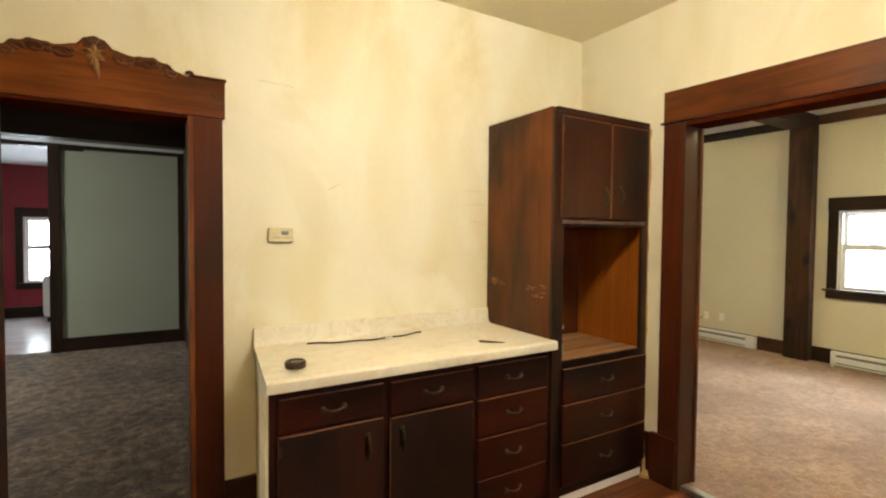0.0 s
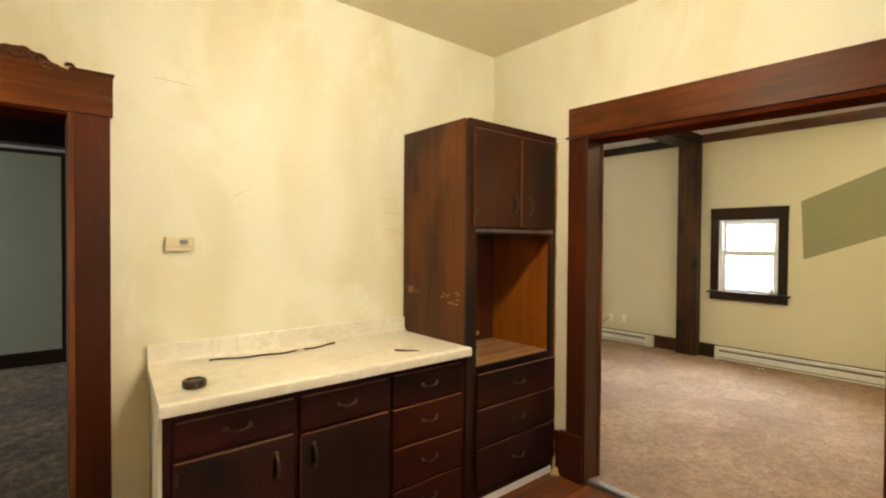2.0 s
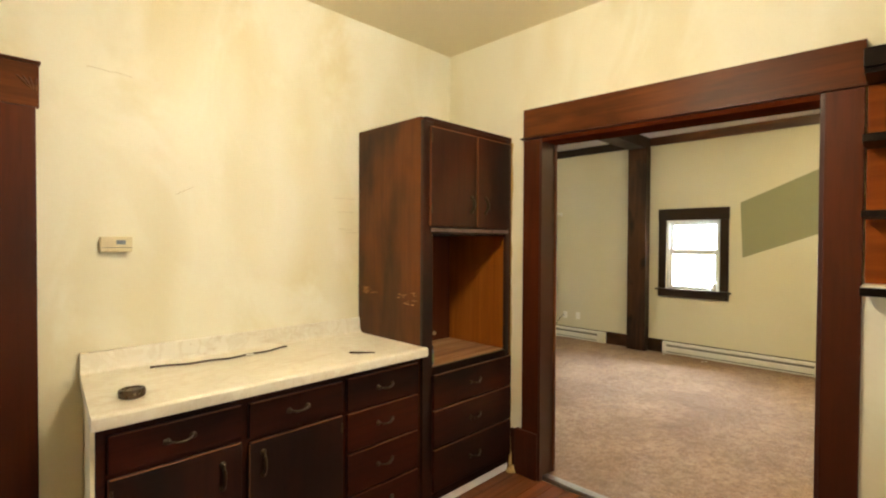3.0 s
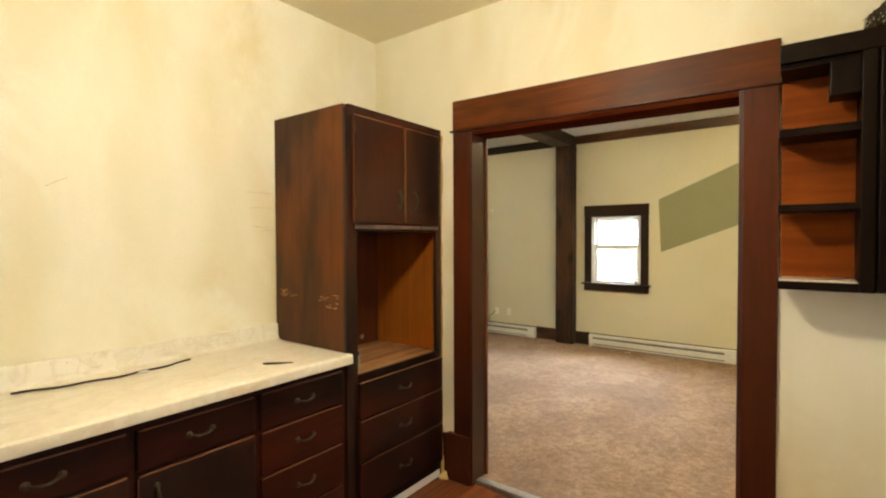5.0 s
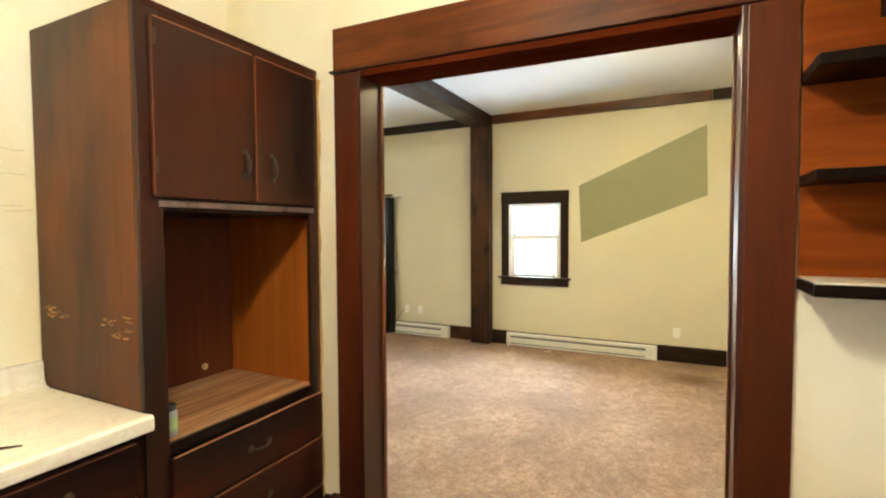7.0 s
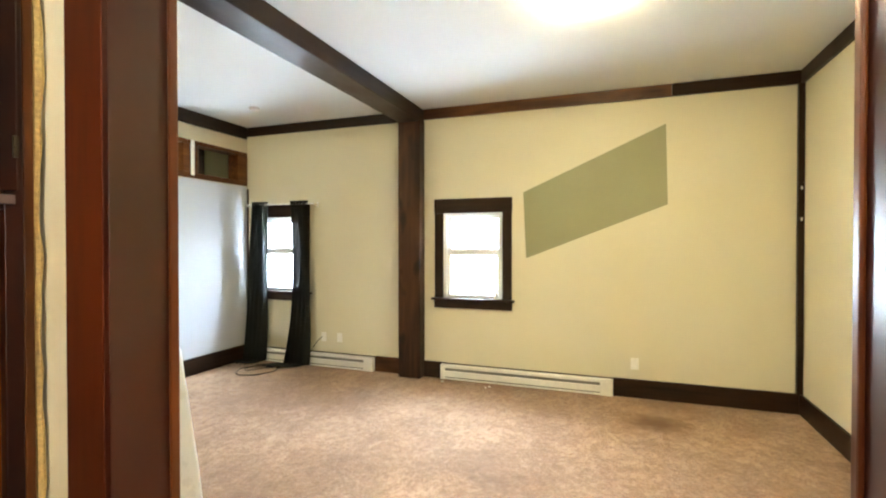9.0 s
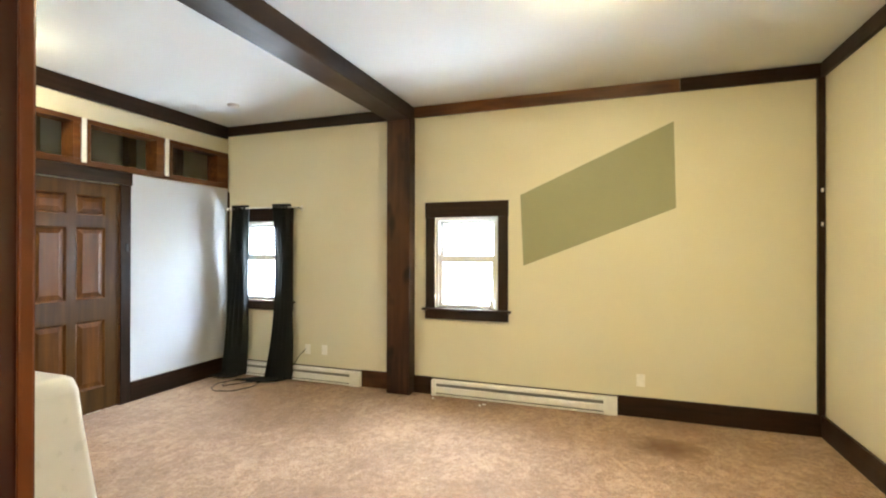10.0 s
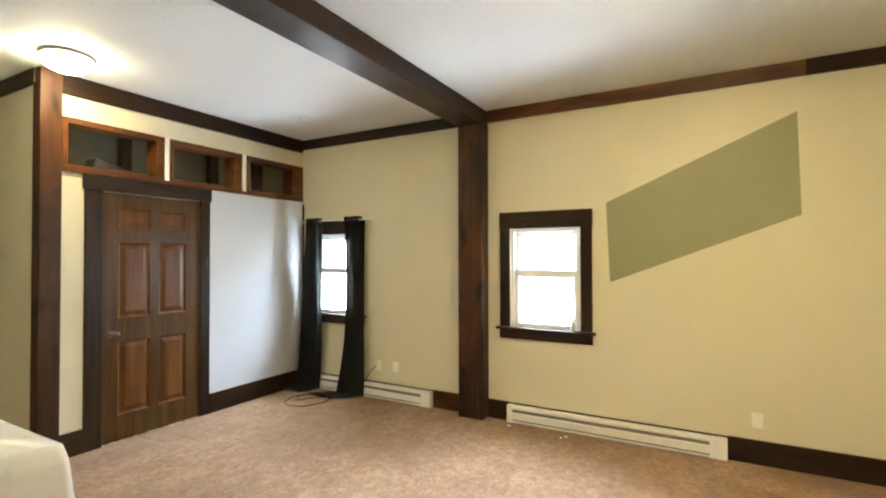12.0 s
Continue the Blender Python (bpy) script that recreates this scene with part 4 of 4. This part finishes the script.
solo("label_scrap", boxes((1.00, 2.235, 0.907, 1.035, 2.25, 0.916), bevel=0.002), M_PLATE, "small pale scrap stuck to the cable", "scrap")
bm = tube(bmesh.new(), [(1.385, 1.965, 0.910), (1.42, 1.93, 0.9095), (1.475, 1.878, 0.910)], [0.0045, 0.005, 0.002], 6)
solo("pencil_stub", bm, M_POST["x"], "brown pencil stub on the worktop", "pencil")
jar = thing("jar", (1.86, 1.90, 0.778), "small glass jar with a green label", "jar")
part("body", lathe(bmesh.new(), [(0.022, 0.0), (0.025, 0.004), (0.025, 0.075), (0.020, 0.085)], (1.86, 1.90, 0.779)), M_GREY, jar, smooth=True)
M_KNOB = plain("tan_knob", (0.50, 0.36, 0.16), 0.5)
M_LABEL = plain("green_paper_label", (0.25, 0.33, 0.16), 0.6)
part("label", lathe(bmesh.new(), [(0.0256, 0.018), (0.0256, 0.062)], (1.86, 1.90, 0.779)), M_LABEL, jar, "pale green paper label", smooth=True)
part("lid", lathe(bmesh.new(), [(0.021, 0.083), (0.022, 0.085), (0.022, 0.099), (0.020, 0.101)], (1.86, 1.90, 0.779)), M_SLOT, jar, "dark screw lid", smooth=True)
part("knob", lathe(bmesh.new(), [(0.004, 0), (0.005, 0.006), (0.013, 0.010), (0.015, 0.016), (0.010, 0.023), (0.002, 0.025)], (2.31, 2.3395, 0.832), Matrix.Rotation(radians(90), 4, "X"), 16), M_KNOB, tall, "small ivory knob", smooth=True)

M_THERMO = plain("yellowed_cream_plastic", (0.78, 0.68, 0.44), 0.45, 0, 30, 0.05)
th = thing("thermostat", (0.516, KY, 1.40), "ivory plastic wall thermostat", "thermostat")
part("body", boxes((0.460, KY - 0.026, 1.400, 0.573, KY - 0.001, 1.464), bevel=0.006), M_THERMO, th)
part("display", boxes((0.515, KY - 0.028, 1.432, 0.548, KY - 0.0255, 1.450), bevel=0.001), M_GREY, th, "small grey display")
part("seam", boxes((0.462, KY - 0.0268, 1.418, 0.571, KY - 0.0255, 1.4195)), M_SLOT, th)

M_CRACK = plain("hairline_crack", (0.62, 0.52, 0.32), 0.9)
rng = random.Random(21)
north = bpy.data.objects["wall_kitchen_north"]
for x, z, ln, slope in ((0.42, 2.155, 0.16, -0.05), (1.60, 1.62, 0.12, 0.02), (1.61, 1.52, 0.10, -0.03), (0.75, 1.66, 0.07, 0.55), (1.66, 1.50, 0.08, 0.0), (-0.50, 2.36, 0.13, -0.25), (1.58, 1.70, 0.14, 0.01)):
    pts = [(x + ln * k / 8, KY - 0.0002, z + slope * ln * k / 8 + rng.uniform(-0.003, 0.003)) for k in range(9)]
    c = finish("crack", tube(bmesh.new(), pts, 0.0009, 4), M_CRACK)
    c.parent = north

# open end shelves of the wall cabinet
sh = thing("wall_cabinet", (2.4, -0.3, 1.25), "dark wooden wall cabinet with open end shelves", "cabinet")
SX, SN, SY = 2.333, 0.161, -0.066          # front plane, open end, end of the shelves
part("back_board", boxes((KX - 0.008, SY, 1.264, KX - 0.001, SN - 0.002, 2.06)), M_PLYY, sh, "orange-brown board behind the shelves")
for z0, z1 in ((1.263, 1.294), (1.546, 1.571), (1.814, 1.844)):
    part("shelf", boxes((SX, SY, z0, KX - 0.009, SN, z1), bevel=0.003), M_SHELFCAB["x"], sh)
part("shelf_liner", boxes((SX + 0.004, SY + 0.001, 1.2942, KX - 0.0095, SN - 0.003, 1.2985), bevel=0.001), M_LAM, sh, "pale laminate on the bottom shelf")
part("top_board", boxes((SX + 0.021, SY - 0.66, 2.062, KX - 0.001, SN - 0.002, 2.082)), M_SHELFCAB["x"], sh)
part("fascia", boxes((SX, SY - 0.66, 2.080, SX + 0.02, SN, 2.148), bevel=0.003), M_SHELFCAB["x"], sh)
part("face_stile", boxes((SX, SY - 0.040, 1.263, SX + 0.02, SY - 0.0005, 2.0795), bevel=0.003), M_SHELFCAB["z"], sh)
part("body", boxes((SX + 0.021, SY - 0.66, 1.263, KX - 0.001, SY - 0.0005, 2.061), bevel=0.002), M_SHELFCAB["z"], sh)
for y0, y1 in ((SY - 0.345, SY - 0.046), (SY - 0.655, SY - 0.355)):
    d = part("door", boxes((SX - 0.006, y0, 1.268, SX + 0.019, y1, 2.074), bevel=0.004), M_SHELFCAB["z"], sh)
    bm = tube(bmesh.new(), [(SX - 0.006 - 0.025 * math.sin(math.pi * k / 10) ** 0.6, y1 - 0.03, 1.36 + 0.08 * k / 10) for k in range(11)], 0.005, 8)
    part("handle", bm, M_PEWTER, d, "tarnished brass pull", smooth=True)
solo("small_box", boxes((2.345, SY + 0.001, 1.944, 2.46, 0.018, 2.0615), bevel=0.003), M_SHELFCAB["x"], "small dark box fixed under the cabinet top", "box")
bm = bmesh.new()
rng = random.Random(3)
for k in range(260):
    tilt = Matrix.Rotation(rng.uniform(-1.2, 1.2), 3, "X") @ Matrix.Rotation(rng.uniform(-1.2, 1.2), 3, "Y") @ Matrix.Rotation(rng.uniform(0, 6.3), 3, "Z")
    r, sweep, wob = rng.uniform(0.055, 0.125), rng.uniform(0.9, 2.6), rng.uniform(-0.02, 0.02)
    pts = []
    for q in range(6):
        p = tilt @ Vector((r * math.cos(sweep * q / 5), r * math.sin(sweep * q / 5), wob * q / 5))
        pts.append((2.43 + 0.72 * p.x, -0.20 + p.y * 1.15, max(2.0845, 2.165 + 0.9 * p.z)))
    tube(bm, pts, [0.0026, 0.0024, 0.0022, 0.0018, 0.0014, 0.0008], 4)
tw = thing("dried_twigs", (2.44, -0.20, 2.083), "tangled bundle of dry brown twigs on the wall cabinet", "dried plant")
tagged(part("twig_bundle", bm, M_TWIG, tw), kind="stuff")


# ---- ceiling lamps ----
def ceiling_lamp(at, r, label, glass, drop=0.065):
    x, y, z = at
    root = thing("ceiling_light", at, label, "ceiling light", "ceiling lights")
    part("base_plate", lathe(bmesh.new(), [(r * 1.02, -0.001), (r * 1.05, -0.008), (r * 1.02, -0.022), (r * 0.96, -0.026)], at, sides=36), M_STEEL, root, "brushed metal rim", smooth=True)
    part("shade", lathe(bmesh.new(), [(r * 0.95 * math.cos(a), -0.026 - drop * math.sin(a)) for a in (math.pi / 2 * k / 8 for k in range(9))], at, sides=32), glass, root, "lit frosted glass dome", smooth=True)


ceiling_lamp((4.655, 0.78, EZ), 0.14, "lit frosted flush ceiling light, warm white", M_LAMP_SOUTH, 0.05)
ceiling_lamp((3.995, 4.485, EZ), 0.15, "lit frosted flush ceiling light by the closet", M_LAMP_NORTH, 0.09)
LX, LY = 1.10, 0.95
kl = thing("ceiling_light", (LX, LY, KZ), "lit frosted flattened globe light on a short stem in the kitchen", "ceiling light", "ceiling lights")
part("canopy", lathe(bmesh.new(), [(0.060, -0.001), (0.058, -0.014), (0.020, -0.030)], (LX, LY, KZ)), M_PEWTER, kl, smooth=True)
part("stem", lathe(bmesh.new(), [(0.010, -0.030), (0.010, -0.245), (0.034, -0.255), (0.036, -0.272)], (LX, LY, KZ)), M_PEWTER, kl, smooth=True)
part("shade", lathe(bmesh.new(), [(0.14 * math.sin(q), -0.350 + 0.078 * math.cos(q)) for q in (math.pi * k / 16 for k in range(1, 17))], (LX, LY, KZ), sides=32), M_LAMP_KITCHEN, kl, "lit frosted glass globe", smooth=True)


# ---- east room: door ----
M_LEVER = plain("tarnished_pewter", (0.17, 0.16, 0.14), 0.3, 0.9)


def six_panel_door():
    root = thing("door_1", (4.81, EY1, CARPET), "closed six-panel brown stained wooden door", "door", kind="structure")
    y = EY1 - 0.006
    X0, X1 = 4.412, 5.213
    cols = ((4.525, 4.775), (4.848, 5.090))
    rows = ((0.228, 0.812), (0.998, 1.606), (1.712, 1.880))
    holes = [(a, b, c, d) for a, b in cols for c, d in rows]
    us = sorted({X0, X1, *(u for c in cols for u in c)})
    zs = sorted({0.03, 1.995, *(u for c in rows for u in c)})
    bm = bmesh.new()
    for ua, ub in zip(us, us[1:]):
        for za, zb in zip(zs, zs[1:]):
            if any(h[0] <= ua < h[1] and h[2] <= za < h[3] for h in holes):
                continue
            box(bm, ua, y, za, ub, y + 0.038, zb)
    part("slab", bm, M_DOOR["z"], root)
    for a, b, c, d in holes:
        bm = bmesh.new()
        ring = [(0.0, 0.0), (0.006, 0.004), (0.014, 0.014), (0.020, 0.014), (0.055, 0.004), (0.060, 0.004)]
        loops = []
        for inset, deep in ring:
            loops.append([bm.verts.new((x, y + deep, z)) for x, z in ((a + inset, c + inset), (b - inset, c + inset), (b - inset, d - inset), (a + inset, d - inset))])
        for p, q in zip(loops, loops[1:]):
            for k in range(4):
                bm.faces.new((p[k], p[(k + 1) % 4], q[(k + 1) % 4], q[k]))
        bm.faces.new(loops[-1])
        bmesh.ops.recalc_face_normals(bm, faces=bm.faces)
        part("panel", bm, M_DPANEL, root)
    bm = lathe(bmesh.new(), [(0.031, 0), (0.031, 0.004), (0.025, 0.010), (0.012, 0.013), (0.011, 0.044), (0.013, 0.050), (0.002, 0.053)], (4.458, y, 0.882), Matrix.Rotation(radians(90), 4, "X"))
    tube(bm, [(4.446, y - 0.045, 0.883), (4.462, y - 0.050, 0.886), (4.482, y - 0.052, 0.887), (4.502, y - 0.048, 0.881), (4.516, y - 0.044, 0.874)], [0.011, 0.016, 0.018, 0.015, 0.008], 10)
    part("door_lever", bm, M_LEVER, root, "tarnished pewter lever handle", smooth=True)
    for z in (0.25, 1.0, 1.75):
        part("hinge", boxes((X1 - 0.006, y - 0.006, z, X1 + 0.006, y + 0.004, z + 0.09), bevel=0.002), M_PEWTER, root)
    for x0, x1 in ((4.283, 4.405), (5.220, 5.314)):
        part("side_casing", boxes((x0, EY1 - 0.022, CARPET, x1, EY1, 2.004), bevel=0.004), M_DARK["z"], root)
    part("door_stop", boxes((4.405, EY1 - 0.012, CARPET, 4.4105, EY1 + 0.06, 2.0), (5.2145, EY1 - 0.012, CARPET, 5.220, EY1 + 0.06, 2.0)), M_BAY, root, "rubbed orange-brown stop")
    part("head_casing", boxes((4.270, EY1 - 0.030, 2.004, 5.325, EY1, 2.118), bevel=0.004), M_DARK["x"], root)
    part("latch_plate", boxes((5.262, EY1 - 0.034, 1.40, 5.292, EY1 - 0.021, 1.47), bevel=0.002), M_SLOT, root, "dark metal latch plate")


six_panel_door()


# ---- east room: heaters, sockets, curtains ----
M_LOUVRE = plain("grey_louvre", (0.24, 0.235, 0.22), 0.6)


def heater(y0, y1, label):
    root = thing("baseboard_heater", (6.47, (y0 + y1) / 2, CARPET), label, "heater", "baseboard heaters")
    x, z0, z1, back = 6.438, 0.028, 0.173, EX1 - 0.016
    a, b = y0 + 0.112, y1 - 0.045
    part("top_cover", prism(bmesh.new(), [(back, z1), (x + 0.012, z1), (x + 0.003, z1 - 0.004), (x, z1 - 0.012), (x, z1 - 0.029), (x + 0.004, z1 - 0.030), (x + 0.004, z1 - 0.020), (back, z1 - 0.006)], "y", a, b), M_ENAMEL, root)
    part("front_plate", prism(bmesh.new(), [(x + 0.006, z1 - 0.057), (x + 0.001, z1 - 0.060), (x - 0.001, z1 - 0.064), (x - 0.001, z0 + 0.030), (x + 0.003, z0 + 0.026), (x + 0.006, z0 + 0.026)], "y", a, b), M_ENAMEL, root)
    part("louvre", boxes((x + 0.014, a, z1 - 0.060, x + 0.017, b, z1 - 0.022)), M_LOUVRE, root, "grey louvre slot")
    part("foot_rail", prism(bmesh.new(), [(back, z0), (back, z0 + 0.012), (x + 0.006, z0 + 0.015), (x + 0.002, z0 + 0.013), (x + 0.002, z0)], "y", a, b), M_ENAMEL, root)
    # near-black plate behind the foot gap, its colour stands for the shade inside
    part("gap_shade", boxes((x + 0.016, a, z0 + 0.012, x + 0.019, b, z0 + 0.030)), M_SLOT, root, "dark plate holding the air gap's shade")
    for p, q in ((y0, a), (b, y1)):
        part("end_cap", boxes((x - 0.003, p, z0 - 0.004, back, q, z1 + 0.002), bevel=0.004), M_ENAMEL, root)


heater(0.669, 2.348, "long white enamelled baseboard heater under the window")
heater(3.136, 4.69, "white enamelled baseboard heater behind the curtains")


def outlet(y, z, h=0.105, w=0.068):
    root = thing("wall_outlet", (EX1, y, z), "ivory plastic wall outlet plate", "outlet", "wall outlets")
    part("plate", boxes((EX1 - 0.007, y - w / 2, z - h / 2, EX1 - 0.0005, y + w / 2, z + h / 2), bevel=0.003), M_PLATE, root)
    part("insert", boxes((EX1 - 0.0085, y - 0.0165, z - 0.034, EX1 - 0.0065, y + 0.0165, z + 0.034), bevel=0.0008), M_PLATE, root)


outlet(3.80, 0.353)
outlet(3.59, 0.358)
outlet(0.484, 0.325)


def curtain(name, top_y, bot_y, side, dip, label):
    """A hung cloth in folds; top_y, bot_y: (from, to); the hem spreads on the floor toward side."""
    cols, rows = 96, 46
    bm = bmesh.new()
    grid = []
    for j in range(rows + 1):
        v = j / rows
        ring = []
        for i in range(cols + 1):
            u = i / cols
            squeeze = v ** 1.6
            y0 = top_y[0] + (bot_y[0] - top_y[0]) * squeeze
            y1 = top_y[1] + (bot_y[1] - top_y[1]) * squeeze
            y1 -= dip * math.sin(math.pi * v)
            y = y0 + (y1 - y0) * u + 0.010 * math.sin(7 * v + 5 * u)
            z = 1.915 - (1.915 - 0.032) * min(1.0, v / 0.94)
            fold = 0.024 + 0.016 * v
            x = 6.405 + fold * math.sin(2 * math.pi * 5 * u + 1.2 * math.sin(3 * v)) - 0.02 * v + 0.006 * math.sin(23 * u + 9 * v)
            if v > 0.94:
                k = (v - 0.94) / 0.06
                x -= 0.16 * k
                y += side * k
                z = 0.030 + 0.022 * math.sin(2 * math.pi * 5 * u + 4 * k) ** 2 * (1 - 0.4 * k)
            ring.append(bm.verts.new((min(x, 6.435), min(y, 4.865), z)))
        grid.append(ring)
    for a, b in zip(grid, grid[1:]):
        for i in range(cols):
            bm.faces.new((a[i], a[i + 1], b[i + 1], b[i]))
    root = thing(name, (6.405, sum(bot_y) / 2, CARPET), label, "curtain", "curtains")
    c = part("cloth", bm, M_CLOTH, root, smooth=True)
    s = c.modifiers.new("thickness", "SOLIDIFY")
    s.thickness = 0.003
    for k in range(4):
        bm = bmesh.new()
        y = top_y[0] + (top_y[1] - top_y[0]) * (k + 0.5) / 4
        ring = [(6.415 + 0.020 * math.cos(a), y + 0.004 * math.sin(a), 1.882 + 0.020 * math.sin(a)) for a in (2 * math.pi * q / 14 for q in range(15))]
        tube(bm, ring, 0.003, 6)
        part("grommet", bm, M_STEEL, root, "metal grommet ring", smooth=True)


curtain("curtain", (4.515, 4.735), (4.545, 4.865), 0.06, 0.0, "black cloth curtain hanging to the carpet by the corner")
curtain("curtain", (3.955, 4.19), (3.925, 4.30), 0.22, 0.09, "black cloth curtain with its hem lying on the carpet")
rod = thing("curtain_rod", (6.415, 4.34, 1.882), "thin white metal curtain rod", "curtain rod")
part("tube", tube(bmesh.new(), [(6.415, 3.86, 1.876), (6.415, 4.35, 1.882), (6.415, 4.83, 1.886)], 0.008, 10), M_ENAMEL, rod, smooth=True)
for y in (3.88, 4.81):
    part("bracket", boxes((6.408, y - 0.008, 1.862, EX1 - 0.0005, y + 0.008, 1.874), (6.500, y - 0.014, 1.84, EX1 - 0.0005, y + 0.014, 1.90), bevel=0.002), M_ENAMEL, rod)
pts = []
for k in range(60):
    w = k / 59
    a = 2 * math.pi * 1.35 * w + 0.4
    pts.append((6.03 + 0.25 * math.cos(a) * (1 - 0.25 * w) + 0.12 * w, 4.36 + 0.215 * math.sin(a) * (1 - 0.2 * w), 0.029 + 0.003 * math.sin(k)))
pts += [(6.40, 4.20, 0.03), (6.428, 3.99, 0.10), (6.432, 3.92, 0.20), (6.47, 3.87, 0.30), (6.497, 3.82, 0.352)]
solo("power_cable", tube(bmesh.new(), pts, 0.0042, 6), M_SLOT, "dark grey power cable looped on the carpet", "cable", smooth=True)
bt = thing("small_bottle", (6.50, 1.775, 0.861), "small clear plastic bottle on the window sill", "bottle")
part("body", lathe(bmesh.new(), [(0.020, 0), (0.022, 0.004), (0.022, 0.060), (0.010, 0.075), (0.009, 0.085)], (6.50, 1.775, 0.861)), M_VINYL, bt, smooth=True)
part("cap", lathe(bmesh.new(), [(0.011, 0.083), (0.011, 0.098), (0.009, 0.100)], (6.50, 1.775, 0.861)), M_ENAMEL, bt, smooth=True)

# carpet stain, bits of litter, chips on the corner strip, ceiling disc
for x, y, a in ((6.30, 1.83, 0.3), (6.34, 1.80, 1.2), (6.36, 2.30, 0.8)):
    solo("paper_scrap", box(bmesh.new(), x - 0.014, y - 0.008, 0.024, x + 0.014, y + 0.008, 0.030, turn=Matrix.Rotation(a, 4, "Z")), M_PLATE, "tiny pale scrap on the carpet", "scrap", "floor litter")
for z in (1.62, 1.874):
    structure("paint_chip", boxes((6.4645, -0.776, z - 0.014, 6.4685, -0.762, z + 0.014), bevel=0.001), M_PLATE, "pale bare chip on the corner strip", "chip")
dt = thing("smoke_detector", (5.83, 4.18, EZ), "white round detector on the ceiling", "detector")
part("body", lathe(bmesh.new(), [(0.055, -0.001), (0.055, -0.012), (0.045, -0.026), (0.010, -0.030)], (5.83, 4.18, EZ)), M_VINYL, dt, smooth=True)

# slim white cabinet and grey box beside the opening
wc = thing("white_cabinet", (2.86, 2.2, CARPET), "slim white enamelled cabinet with rounded tapered sides beside the opening", "cabinet")
levels_all = [(CARPET + 0.001, 3.085), (0.10, 3.075), (0.70, 2.995), (1.0, 2.945), (1.0848, 2.9335), (1.085, 2.9335), (1.09, 2.932), (1.113, 2.926), (1.122, 2.912), (1.125, 2.895)]
for low, levels in ((True, levels_all[:5]), (False, levels_all[5:])):
    bm = bmesh.new()
    rings = []
    for z, x1 in levels:
        inset = 0.0 if z < 1.1 else (z - 1.1) * 0.5
        y0, y1, x0, r = 1.885 + inset, 2.46 - inset, 2.738, 0.022
        ring = [(x0, y0), (x1 - r, y0)]
        ring += [(x1 - r + r * math.sin(a), y0 + r - r * math.cos(a)) for a in (radians(15 * k) for k in range(1, 7))]
        ring += [(x1 - r + r * math.cos(a), y1 - r + r * math.sin(a)) for a in (radians(15 * k) for k in range(0, 7))]
        ring += [(x0, y1)]
        rings.append([bm.verts.new((x, y, z)) for x, y in ring])
    for a, b in zip(rings, rings[1:]):
        for k in range(len(a)):
            bm.faces.new((a[k], a[(k + 1) % len(a)], b[(k + 1) % len(a)], b[k]))
    bm.faces.new(rings[0][::-1]), bm.faces.new(rings[-1])
    bmesh.ops.recalc_face_normals(bm, faces=bm.faces)
    part("body" if low else "lid", bm, M_APPLIANCE, wc, smooth=True)
solo("grey_box", boxes((2.745, -0.25, 0.024, 2.95, 0.150, 0.79), bevel=0.008), M_GREY, "blue-grey metal box beside the opening", "box")

# red room: pale armchair
ch = thing("armchair", (-1.15, 9.75, 0.015), "off-white upholstered armchair in the red room", "armchair")
part("seat", boxes((-1.42, 9.47, 0.12, -0.88, 9.95, 0.42), bevel=0.05), M_UPH, ch, smooth=True)
part("backrest", boxes((-1.46, 9.90, 0.12, -0.84, 10.15, 0.84), bevel=0.09), M_UPH, ch, smooth=True)
for x in (-1.52, -0.93):
    part("armrest", boxes((x, 9.45, 0.10, x + 0.15, 10.12, 0.74), bevel=0.06), M_UPH, ch, smooth=True)
for x in (-1.47, -0.86):
    for y in (9.5, 10.05):
        part("foot", boxes((x, y, 0.016, x + 0.04, y + 0.04, 0.12)), M_DARK["z"], ch)

# ---- kitchen floor boards, last ----
kf = structure("floor_kitchen", boxes((-1.6, -2.2, -0.05, 2.545, KY, -0.012)), M_SLOT, "red-brown worn wooden floor boards", "floor")
rng = random.Random(5)
W = 0.083
rest = bmesh.new()
y = -2.2
while y < KY - 0.001:
    x = -1.6 - rng.uniform(0, 0.9)
    while x < 2.545:
        ln = rng.choice((0.9, 1.2, 1.5))
        a, b = max(x, -1.6), min(x + ln, 2.545)
        if b - a > 0.05:
            y1 = min(y + W - 0.002, KY)
            if b > 1.2 and 0.2 < y < 1.95:
                pl = finish("plank", boxes((a + 0.001, y, -0.012, b - 0.001, y1, rng.uniform(-0.001, 0.001)), bevel=0.0015), M_PLANK)
                pl.parent = kf
            else:
                box(rest, a + 0.001, y, -0.012, b - 0.001, y1, rng.uniform(-0.001, 0.001))
        x += ln
    y += W
r = finish("planks", rest, M_PLANK)
r.parent = kf
tagged(r, kind="stuff")
